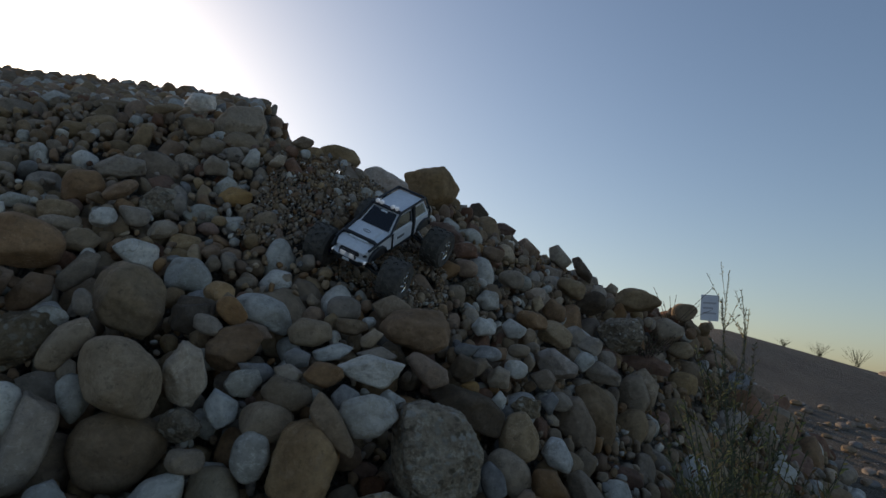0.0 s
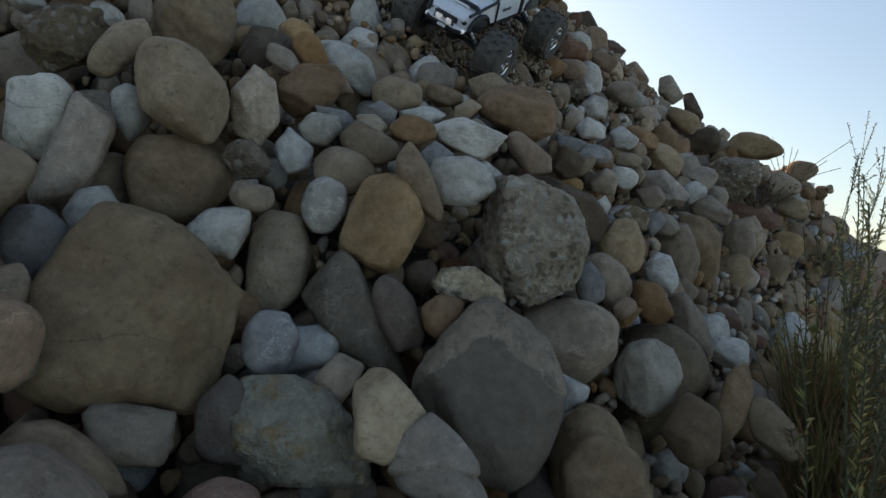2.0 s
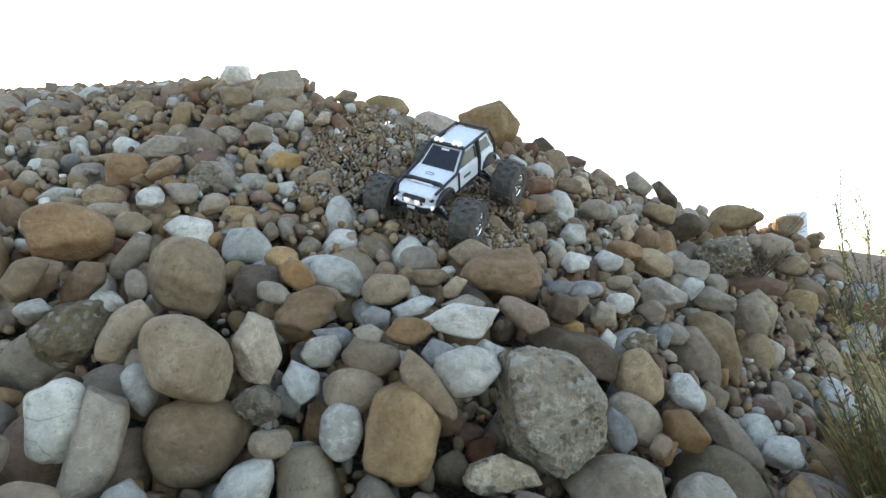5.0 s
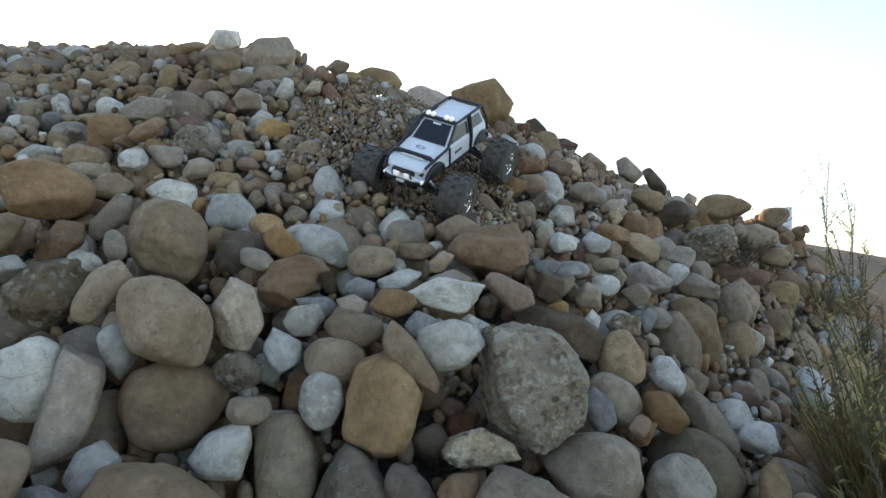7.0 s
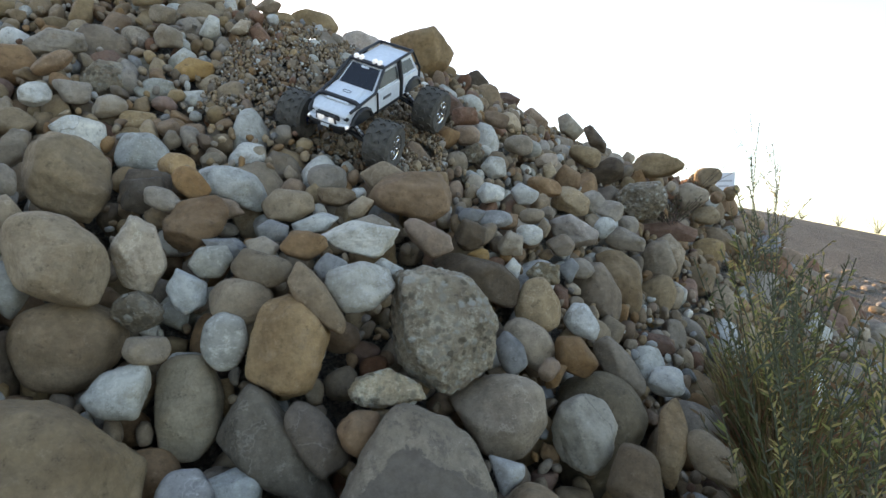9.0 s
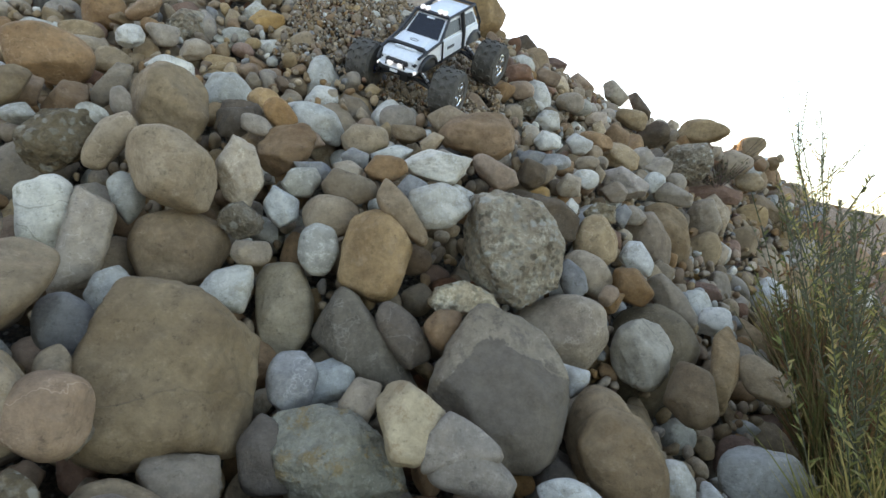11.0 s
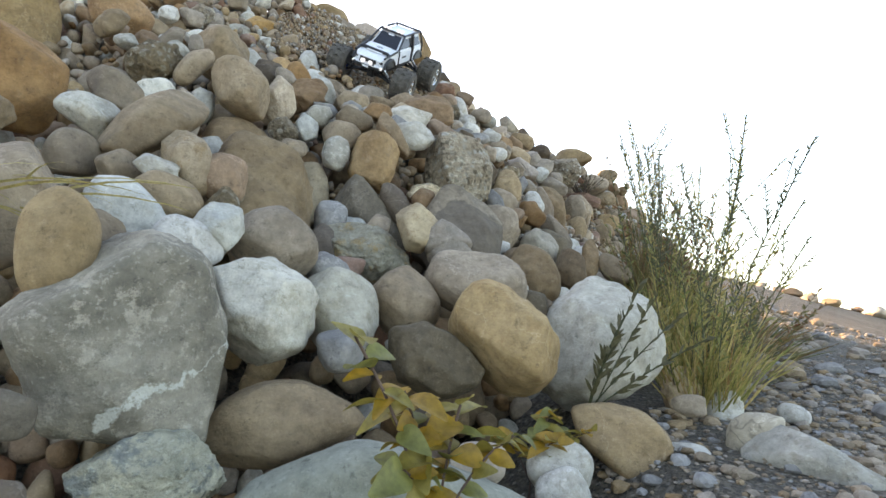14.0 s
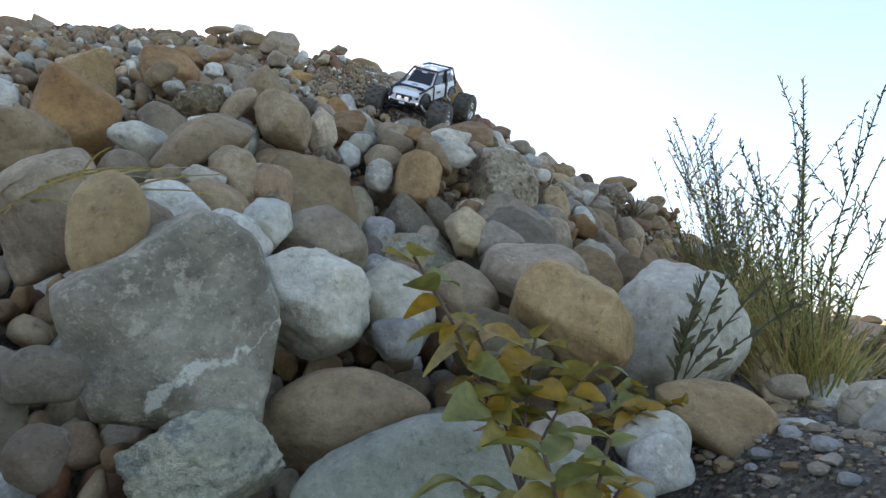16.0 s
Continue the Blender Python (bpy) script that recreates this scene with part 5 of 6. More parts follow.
def hull(sections, bevel=0.004):
    """A shell lofted along x through four-cornered sections (x, half width low, half width high, z low, z high)."""
    bm = bmesh.new()
    rings = []
    for x, wl, wh, zl, zh in sections:
        rings.append([bm.verts.new(p) for p in ((x, -wl, zl), (x, wl, zl), (x, wh, zh), (x, -wh, zh))])
    for a, b in zip(rings, rings[1:]):
        for k in range(4):
            bm.faces.new((a[k], a[(k + 1) % 4], b[(k + 1) % 4], b[k]))
    bm.faces.new(rings[0])
    bm.faces.new(rings[-1])
    bmesh.ops.recalc_face_normals(bm, faces=bm.faces)
    if bevel:
        bmesh.ops.bevel(bm, geom=list(bm.edges), offset=bevel, segments=2, affect="EDGES", profile=0.6)
    return bm


def box(x0, x1, y0, y1, z0, z1, bevel=0.003):
    bm = bmesh.new()
    bmesh.ops.create_cube(bm, size=1.0)
    for v in bm.verts:
        v.co = ((x0 + x1) / 2 + v.co.x * (x1 - x0), (y0 + y1) / 2 + v.co.y * (y1 - y0), (z0 + z1) / 2 + v.co.z * (z1 - z0))
    if bevel:
        bmesh.ops.bevel(bm, geom=list(bm.edges), offset=bevel, segments=2, affect="EDGES")
    return bm


def tube(bm, pts, r, sides=8):
    """A round bar through points, added to bm."""
    pts = [Vector(p) for p in pts]
    rings = []
    for k, p in enumerate(pts):
        d = (pts[min(k + 1, len(pts) - 1)] - pts[max(k - 1, 0)]).normalized()
        a = d.cross(Vector((0.31, 0.17, 0.93))).normalized()
        b = d.cross(a)
        rings.append([bm.verts.new(p + r * (math.cos(2 * math.pi * s / sides) * a + math.sin(2 * math.pi * s / sides) * b)) for s in range(sides)])
    for u, w in zip(rings, rings[1:]):
        for s in range(sides):
            bm.faces.new((u[s], u[(s + 1) % sides], w[(s + 1) % sides], w[s]))
    bm.faces.new(rings[0])
    bm.faces.new(rings[-1])
    return bm


def lathe(profile, sides=40):
    """Turned about y: profile of (radius, y)."""
    bm = bmesh.new()
    rings = []
    for r, y in profile:
        rings.append([bm.verts.new((r * math.cos(2 * math.pi * s / sides), y, r * math.sin(2 * math.pi * s / sides))) for s in range(sides)])
    for u, w in zip(rings, rings[1:]):
        for s in range(sides):
            bm.faces.new((u[s], u[(s + 1) % sides], w[(s + 1) % sides], w[s]))
    bm.faces.new(rings[0])
    bm.faces.new(rings[-1])
    return bm


def slab(corners, thick=0.0016):
    """A thin panel on four corners, given its thickness inwards."""
    bm = bmesh.new()
    c = [Vector(p) for p in corners]
    n = (c[1] - c[0]).cross(c[2] - c[0]).normalized() * thick
    lo = [bm.verts.new(p - n) for p in c]
    hi = [bm.verts.new(p + n) for p in c]
    bm.faces.new(lo)
    bm.faces.new(hi)
    for k in range(len(c)):
        bm.faces.new((lo[k], lo[(k + 1) % len(c)], hi[(k + 1) % len(c)], hi[k]))
    return bm


TYRE_R, TYRE_W = 0.090, 0.100


def tyre_mesh():
    w, r = TYRE_W / 2, TYRE_R
    bm = lathe([(0.044, -w * 0.86), (0.050, -w * 0.98), (r * 0.86, -w), (r * 0.95, -w * 0.8), (r * 0.965, 0), (r * 0.95, w * 0.8), (r * 0.86, w), (0.050, w * 0.98), (0.044, w * 0.86)])
    for row, (y0, n) in enumerate(((-w * 0.66, 15), (-0.0, 15), (w * 0.66, 15))):
        for k in range(n):
            a = 2 * math.pi * (k + 0.5 * (row % 2)) / n
            hoop = []
            for q in range(7):
                b = math.pi * (q / 6.0) * 1.25 - 0.4
                dy, da = 0.0115 * math.cos(b), 0.0115 * math.sin(b) / r
                for inner in (1.0, 0.45):
                    yy, aa = y0 + dy * inner, a + da * inner
                    for rad in (r * 0.94, r * (1.02 - 0.03 * abs(y0) / w)):
                        hoop.append(bm.verts.new((rad * math.cos(aa), yy, rad * math.sin(aa))))
            for q in range(6):
                i = q * 4
                o0, o1, i0, i1 = hoop[i], hoop[i + 1], hoop[i + 2], hoop[i + 3]
                p0, p1, j0, j1 = hoop[i + 4], hoop[i + 5], hoop[i + 6], hoop[i + 7]
                for f in ((o0, p0, p1, o1), (i0, i1, j1, j0), (o1, p1, j1, i1)):
                    bm.faces.new(f)
            for i in (0, 24):
                bm.faces.new((hoop[i], hoop[i + 1], hoop[i + 3], hoop[i + 2]))
    return bm


def rim_mesh(side):
    w = TYRE_W / 2
    bm = lathe([(0.046, -w * 0.84 * side), (0.047, w * 0.9 * side), (0.041, w * 0.93 * side), (0.037, w * 0.62 * side), (0.012, w * 0.55 * side), (0.010, w * 0.80 * side), (0.001, w * 0.82 * side)], 30)
    for k in range(5):
        a = 2 * math.pi * k / 5
        tube(bm, [(0.009 * math.cos(a), w * 0.76 * side, 0.009 * math.sin(a)), (0.042 * math.cos(a), w * 0.80 * side, 0.042 * math.sin(a))], 0.006, 6)
    return bm


def build_truck(place):
    car = new("radio_controlled_truck")
    tagged(car, "white radio-controlled crawler truck with black cage and dusty tyres", "toy truck")
    shell = part("body_shell", hull([(0.262, 0.072, 0.066, 0.158, 0.186), (0.235, 0.086, 0.080, 0.150, 0.200), (0.10, 0.092, 0.086, 0.150, 0.220), (-0.22, 0.092, 0.088, 0.150, 0.218), (-0.245, 0.086, 0.080, 0.156, 0.208)], 0.005), WHITE_PAINT, car, "glossy white body shell")
    part("cabin", hull([(0.098, 0.082, 0.078, 0.214, 0.219), (0.018, 0.082, 0.066, 0.214, 0.282), (-0.19, 0.082, 0.066, 0.214, 0.288), (-0.236, 0.082, 0.074, 0.212, 0.222)], 0.004), WHITE_PAINT, car)
    part("bonnet_scoop", hull([(0.215, 0.050, 0.042, 0.205, 0.213), (0.105, 0.056, 0.048, 0.215, 0.228)], 0.003), WHITE_PAINT, shell)
    part("windscreen", slab([(0.093, -0.070, 0.2235), (0.093, 0.070, 0.2235), (0.026, 0.058, 0.279), (0.026, -0.058, 0.279)]), SMOKED, car, "smoked black windscreen")
    part("sticker", slab([(0.036, -0.016, 0.2735), (0.036, 0.016, 0.2735), (0.030, 0.016, 0.2785), (0.030, -0.016, 0.2785)], 0.0022), WHITE_PAINT, car)
    for s in (-1, 1):
        part("side_window", slab([(0.066, s * 0.0815, 0.226), (-0.075, s * 0.0815, 0.226), (-0.070, s * 0.0705, 0.272), (0.024, s * 0.0705, 0.272)], 0.0014), SMOKED, car, "smoked black side window")
        part("rear_side_window", slab([(-0.10, s * 0.0815, 0.228), (-0.205, s * 0.0815, 0.228), (-0.180, s * 0.0705, 0.272), (-0.10, s * 0.0705, 0.272)], 0.0014), SMOKED, car)
        part("door_print", slab([(0.045, s * 0.0925, 0.182), (-0.01, s * 0.0925, 0.182), (-0.01, s * 0.0915, 0.192), (0.045, s * 0.0915, 0.192)], 0.0006), INK, car)
        part("side_skirt", box(-0.085, 0.085, s * 0.080 - 0.012, s * 0.080 + 0.012, 0.138, 0.156), BLACK_PLASTIC, car)
        for x in (0.188, -0.188):
            bm = bmesh.new()
            ang = [math.radians(a) for a in (8, 35, 62, 90, 118, 145, 172)]
            tube(bm, [(x + 0.062 * math.cos(a), s * 0.090, 0.148 + 0.044 * math.sin(a)) for a in ang], 0.0085)
            part("wheel_arch", bm, BLACK_PLASTIC, car, "black wheel arch flare")
            part("arch_well", slab([(x - 0.052, s * 0.0928, 0.150), (x + 0.052, s * 0.0928, 0.150), (x + 0.036, s * 0.0918, 0.186), (x - 0.036, s * 0.0918, 0.186)], 0.0014), BLACK_PLASTIC, car)
        bm = bmesh.new()
        tube(bm, [(0.252, s * 0.082, 0.202), (0.105, s * 0.090, 0.226), (0.020, s * 0.073, 0.290), (-0.195, s * 0.073, 0.296), (-0.246, s * 0.084, 0.222), (-0.252, s * 0.084, 0.160)], 0.0055)
        part("cage_rail", bm, BLACK_PLASTIC, car, "black tube cage rail")
        bm = bmesh.new()
        tube(bm, [(-0.088, s * 0.092, 0.150), (-0.088, s * 0.089, 0.222), (-0.086, s * 0.073, 0.294)], 0.009)
        part("cage_post", bm, BLACK_PLASTIC, car)
        bm = bmesh.new()
        tube(bm, [(0.085, s * 0.095, 0.152), (0.090, s * 0.091, 0.224)], 0.0035)
        part("door_seam", bm, BLACK_PLASTIC, car)
    for pts, r in (([(0.200, -0.088, 0.206), (0.200, -0.070, 0.2165), (0.200, 0.070, 0.2165), (0.200, 0.088, 0.206)], 0.0085), ([(0.022, -0.073, 0.290), (0.022, 0.073, 0.290)], 0.005), ([(-0.195, -0.073, 0.296), (-0.195, 0.073, 0.296)], 0.0055), ([(-0.230, -0.080, 0.236), (-0.230, 0.080, 0.236)], 0.005)):
        bm = tube(bmesh.new(), pts, r)
        part("cage_crossbar", bm, BLACK_PLASTIC, car)
    part("bonnet_emblem", tube(bmesh.new(), [(0.150, -0.018, 0.2238), (0.158, -0.012, 0.2230), (0.158, 0.012, 0.2230), (0.150, 0.018, 0.2238), (0.143, 0.010, 0.2245), (0.143, -0.010, 0.2245), (0.150, -0.018, 0.2238)], 0.0011, 5), INK, car, "grey outline emblem")
    bar = part("light_bar", box(0.004, 0.016, -0.068, 0.068, 0.286, 0.294), BLACK_PLASTIC, car)
    for y in (-0.050, -0.028, 0.028, 0.050):
        bm = lathe([(0.001, 0), (0.0080, 0.0), (0.0088, -0.004), (0.0088, -0.013), (0.005, -0.018)], 16)
        bmesh.ops.rotate(bm, verts=bm.verts, matrix=Matrix.Rotation(-math.pi / 2, 3, "Z"), cent=(0, 0, 0))
        bmesh.ops.translate(bm, verts=bm.verts, vec=(0.022, y, 0.302))
        smooth(part("roof_lamp", bm, LAMP, bar, "lit round white roof lamp"))
    part("grille", box(0.252, 0.2655, -0.046, 0.046, 0.162, 0.182), BLACK_PLASTIC, car)
    for s in (-1, 1):
        part("corner_lamp", box(0.238, 0.262, s * 0.066 - 0.010, s * 0.066 + 0.010, 0.168, 0.182), BLACK_PLASTIC, car)
    bump = part("front_bumper", hull([(0.246, 0.090, 0.090, 0.138, 0.152), (0.272, 0.078, 0.076, 0.138, 0.154), (0.284, 0.052, 0.050, 0.138, 0.152)], 0.004), BLACK_PLASTIC, car)
    part("bumper_band", hull([(0.250, 0.086, 0.086, 0.150, 0.157), (0.271, 0.075, 0.073, 0.150, 0.158), (0.281, 0.050, 0.048, 0.150, 0.157)], 0.002), WHITE_PAINT, bump, "white bumper top")
    part("number_plate", slab([(0.286, -0.016, 0.140), (0.286, 0.016, 0.140), (0.285, 0.016, 0.150), (0.285, -0.016, 0.150)], 0.001), WHITE_PAINT, bump)
    for y, r, x, z in ((-0.022, 0.0115, 0.284, 0.168), (0.022, 0.0115, 0.284, 0.168), (-0.076, 0.007, 0.272, 0.150), (0.076, 0.007, 0.272, 0.150)):
        bm = lathe([(0.001, 0), (r * 0.9, 0.0), (r, -0.003), (r, -0.012), (r * 0.5, -0.016)], 18)
        bmesh.ops.rotate(bm, verts=bm.verts, matrix=Matrix.Rotation(-math.pi / 2, 3, "Z"), cent=(0, 0, 0))
        bmesh.ops.translate(bm, verts=bm.verts, vec=(x, y, z))
        smooth(part("headlamp", bm, LAMP, bump, "lit round headlamp"))
    bm = tube(bmesh.new(), [(0.276, -0.040, 0.152), (0.283, -0.036, 0.182), (0.283, 0.036, 0.182), (0.276, 0.040, 0.152)], 0.004)
    part("bull_bar", bm, BLACK_PLASTIC, bump)
    part("rear_bumper", box(-0.268, -0.246, -0.085, 0.085, 0.140, 0.156), BLACK_PLASTIC, car)
    part("chassis", box(-0.20, 0.20, -0.042, 0.042, 0.100, 0.140, 0.006), BLACK_PLASTIC, car)
    part("skid_plate", hull([(0.245, 0.030, 0.036, 0.120, 0.128), (0.16, 0.040, 0.044, 0.092, 0.102), (-0.16, 0.040, 0.044, 0.092, 0.102), (-0.245, 0.030, 0.036, 0.120, 0.128)], 0.002), BLACK_PLASTIC, car)
    tyre, rims = tyre_mesh(), {}
    tyre_data = None
    for x in (0.188, -0.188):
        part("axle", tube(bmesh.new(), [(x, -0.150, 0.092), (x, 0.150, 0.092)], 0.008), BLACK_PLASTIC, car)
        part("differential", hull([(x - 0.022, 0.020, 0.016, 0.076, 0.112), (x + 0.022, 0.020, 0.016, 0.076, 0.112)], 0.006), BLACK_PLASTIC, car)
        for s in (-1, 1):
            for dx in (-0.022, 0.022):
                part("suspension_arm", tube(bmesh.new(), [(x + dx, s * 0.040, 0.106), (x + dx * 0.4, s * 0.142, 0.070)], 0.005), BLACK_PLASTIC, car)
            damper = part("damper", tube(bmesh.new(), [(x + 0.028, s * 0.058, 0.158), (x + 0.012, s * 0.128, 0.082)], 0.0065), STEEL, car, "steel shock absorber")
            coil = [(x + 0.028 - 0.016 * q / 48.0 + 0.010 * math.cos(q * 0.9), s * (0.058 + 0.070 * q / 48.0), 0.158 - 0.076 * q / 48.0 + 0.010 * math.sin(q * 0.9)) for q in range(49)]
            part("spring", tube(bmesh.new(), coil, 0.0016, 5), BLACK_PLASTIC, damper)
            part("hub_carrier", box(x - 0.016, x + 0.016, s * 0.146 - 0.008, s * 0.146 + 0.008, 0.060, 0.094, 0.004), BLUE_METAL, car, "blue anodised hub carrier")
            if tyre_data is None:
                wheel = part("tyre", tyre, RUBBER, car, "dusty black tyre with horseshoe tread lugs")
                tyre_data = wheel.data
            else:
                wheel = new("tyre", tyre_data)
                wheel.parent = car
                wheel["label"] = "dusty black tyre with horseshoe tread lugs"
            wheel.matrix_basis = pose(x, s * 0.186, 0.088, 0, 25 * x, (6 if x > 0 else 0))
            smooth(part("rim", rim_mesh(s), CHROME, wheel, "chrome five-spoke rim"))
    car.matrix_basis = place
    return car


build_truck(TRUCK_PLACE)


# ---- plants ----
def leaf_material(name, stops, rough=0.6, scale=9.0):
    """Leaf colours that differ from leaf to leaf, with paler blotches; lets some light through."""
    m, n, l, b = material(name, rough)
    rnd = n.new("ShaderNodeNewGeometry").outputs["Random Per Island"]
    col = ramp_node(n, l, rnd, *stops).outputs[0]
    co = n.new("ShaderNodeTexCoord").outputs["Object"]
    t = noise_node(n, l, co, scale * 12, 4.0, 0.6)
    mul = ramp_node(n, l, t.outputs[0], (0.3, grey(0.6)), (0.7, grey(1.25)))
    col = mix_node(n, l, 1.0, col, mul.outputs[0], "MULTIPLY")
    l.new(col, b.inputs["Base Color"])
    tr = n.new("ShaderNodeBsdfTranslucent")
    l.new(col, tr.inputs["Color"])
    mx = n.new("ShaderNodeMixShader")
    mx.inputs[0].default_value = 0.42
    l.new(b.outputs[0], mx.inputs[1])
    l.new(tr.outputs[0], mx.inputs[2])
    l.new(mx.outputs[0], n["Material Output"].inputs[0])
    return m


GRASS_MIX = leaf_material("mixed dry and green grass", ((0.0, (0.21, 0.22, 0.06)), (0.3, (0.33, 0.29, 0.085)), (0.6, (0.48, 0.37, 0.13)), (0.85, (0.54, 0.39, 0.16)), (1.0, (0.38, 0.21, 0.08))))
RUSTY_MIX = leaf_material("rusty and olive grass", ((0.0, (0.09, 0.10, 0.035)), (0.4, (0.17, 0.15, 0.05)), (0.7, (0.22, 0.13, 0.055)), (1.0, (0.20, 0.085, 0.04))))
STALK_GREEN = leaf_material("dull grey-green stalks", ((0.0, (0.095, 0.105, 0.058)), (0.5, (0.13, 0.13, 0.068)), (1.0, (0.15, 0.125, 0.08))))
OLIVE_LEAF = leaf_material("dark olive narrow leaves", ((0.0, (0.045, 0.052, 0.022)), (0.6, (0.075, 0.08, 0.034)), (1.0, (0.12, 0.10, 0.05))))
GREEN_BLADE = leaf_material("green grass blades", ((0.0, (0.19, 0.21, 0.065)), (0.5, (0.28, 0.26, 0.085)), (1.0, (0.42, 0.31, 0.11))))
TWIG = plain_material("reddish dry twig", (0.12, 0.075, 0.055), 0.9, wear=0.4)


def ground_z(x, y):
    return max(land(x, y), heap(x, y) - 0.07)


def blade(bm, base, tip, width, bend, segs=4):
    """One grass blade or narrow leaf as a tapering folded strip."""
    base, tip = Vector(base), Vector(tip)
    d = tip - base
    side = d.cross(Vector((random.uniform(-1, 1), random.uniform(-1, 1), 0.3)))
    side = side.normalized() * width if side.length > 1e-6 else Vector((width, 0, 0))
    last = None
    for k in range(segs + 1):
        s = k / segs
        p = base + d * s + Vector(bend) * (s * s)
        w = side * (1 - s) ** 0.6 * (0.55 + 0.9 * min(1.0, s * 3))
        if k == segs:
            e = [bm.verts.new(p)]
        else:
            e = [bm.verts.new(p - w), bm.verts.new(p + w)]
        if last is not None:
            bm.faces.new((last[0], last[1], e[1], e[0]) if len(e) == 2 else (last[0], last[1], e[0]))
        last = e
    return bm


def stalk(bm, leaves, base, tip, bend, n_leaves, leaf_len, leaf_w, start=0.35, r=0.0022):
    """A wand-like stalk, with small narrow leaves set along it into a second mesh."""
    base, tip, bend = Vector(base), Vector(tip), Vector(bend)
    at = lambda s: base + (tip - base) * s + bend * (s * s)  # noqa: E731
    tube(bm, [at(k / 7) for k in range(8)], r, 5)
    for k in range(n_leaves):
        s = start + (1 - start) * (k + random.random()) / n_leaves
        p = at(min(s, 1.0))
        up = (at(min(1.0, s + 0.05)) - at(max(0.0, s - 0.05))).normalized()
        a = random.uniform(0, 6.28)
        out = Vector((math.cos(a), math.sin(a), 0.0))
        way = (up * random.uniform(0.5, 1.0) + out * random.uniform(0.4, 0.9)).normalized()
        q = leaf_len * random.uniform(0.6, 1.2) * (1.15 - 0.5 * s)
        blade(leaves, p, p + way * q, leaf_w, (0, 0, -0.15 * q), 3)


def grass_clump(name, x, y, radius, count, tall, tips, lean, label, mat, wide=1.0):
    """A tussock: many dry and green blades, with tall leafy wands standing out of it, each to a given tip."""
    rng = random.Random(int(x * 1000) + 7)
    random.seed(int(x * 977) + 3)
    z = ground_z(x, y) - 0.02
    clump = new(name)
    clump.location = (x, y, z)
    tagged(clump, label, "wild plant", group="plants by the heap")
    bm = bmesh.new()
    for _ in range(count * 2 // 3):
        a, q = rng.uniform(0, 6.28), radius * rng.random() ** 0.6
        bx, by = q * math.cos(a), q * math.sin(a)
        hgt = tall * rng.uniform(0.40, 1.0) * (1.1 - 0.45 * q / radius)
        dz = ground_z(x + bx, y + by) - 0.02 - z
        blade(bm, (bx, by, dz), (bx * 1.9 + lean[0] * hgt + rng.gauss(0, 0.20) * hgt, by * 1.9 + lean[1] * hgt + rng.gauss(0, 0.20) * hgt, dz + hgt), rng.uniform(0.0010, 0.0024) * wide, (rng.gauss(0, 0.16) * hgt, rng.gauss(0, 0.16) * hgt, -0.10 * hgt))
    tagged(part("foliage", bm, mat, clump, "dense dry and green blades"), kind="stuff")
    low, low_leaf = bmesh.new(), bmesh.new()
    for _ in range(count // 34):
        a, q = rng.uniform(0, 6.28), radius * rng.random() ** 0.6
        bx, by = q * math.cos(a), q * math.sin(a)
        hgt = tall * rng.uniform(0.7, 1.35)
        stalk(low, low_leaf, (bx, by, 0), (bx * 1.8 + lean[0] * hgt + rng.gauss(0, 0.16) * hgt, by * 1.8 + lean[1] * hgt + rng.gauss(0, 0.16) * hgt, hgt), (rng.gauss(0, 0.1) * hgt, rng.gauss(0, 0.1) * hgt, -0.05 * hgt), 26, 0.040, 0.0024 * wide, 0.25, 0.0013)
    low_stems = part("short_stem", low, STALK_GREEN, clump)
    tagged(part("leafage", low_leaf, GREEN_BLADE if mat is GRASS_MIX else mat, low_stems), kind="stuff")
    for k, tip in enumerate(tips):
        a, q = rng.uniform(0, 6.28), radius * 0.7 * rng.random()
        base = Vector((q * math.cos(a), q * math.sin(a), 0))
        tip = Vector(tip) - Vector((x, y, z))
        hgt = tip.z
        bm, lv = bmesh.new(), bmesh.new()
        bend = Vector((rng.gauss(0, 0.07) * hgt, rng.gauss(0, 0.07) * hgt, -0.06 * hgt))
        stalk(bm, lv, base, tip - bend, bend, int(90 * hgt) + 24, 0.028, 0.0019, 0.18, 0.0015)
        for _ in range(3):
            s = rng.uniform(0.45, 0.8)
            p = base + (tip - bend - base) * s + bend * s * s
            w = Vector((rng.gauss(0, 0.45), rng.gauss(0, 0.45), 1.0)).normalized() * hgt * rng.uniform(0.16, 0.3)
            stalk(bm, lv, p, p + w, (0, 0, 0), 16, 0.024, 0.0018, 0.1, 0.0010)
        st = part("stem", bm, STALK_GREEN, clump)
        tagged(part("leafage", lv, STALK_GREEN if k % 3 else GRASS_MIX, st), kind="stuff")
    return clump


def twig_bush(x, y, z, size, count, label, mat, leafy=0):
    random.seed(int(x * 1000) + 1)
    bush = new("twig_bush")
    bush.location = (x, y, z)
    tagged(bush, label, "shrub", group="plants by the heap")
    bm, lv = bmesh.new(), bmesh.new()
    for _ in range(count):
        a, t = random.uniform(0, 6.28), random.uniform(0.1, 0.9)
        tip = Vector((math.cos(a) * t, math.sin(a) * t, random.uniform(0.5, 1.0))) * size
        stalk(bm, lv, (random.gauss(0, 0.06) * size, random.gauss(0, 0.06) * size, 0), tip, (random.gauss(0, 0.1) * size, 0, random.uniform(-0.1, 0.1) * size), leafy, 0.02, 0.003, 0.3, 0.0014)
    tagged(part("twig", bm, mat, bush), kind="stuff")
    tagged(part("leafage", lv, OLIVE_LEAF, bush), kind="stuff")
    return bush


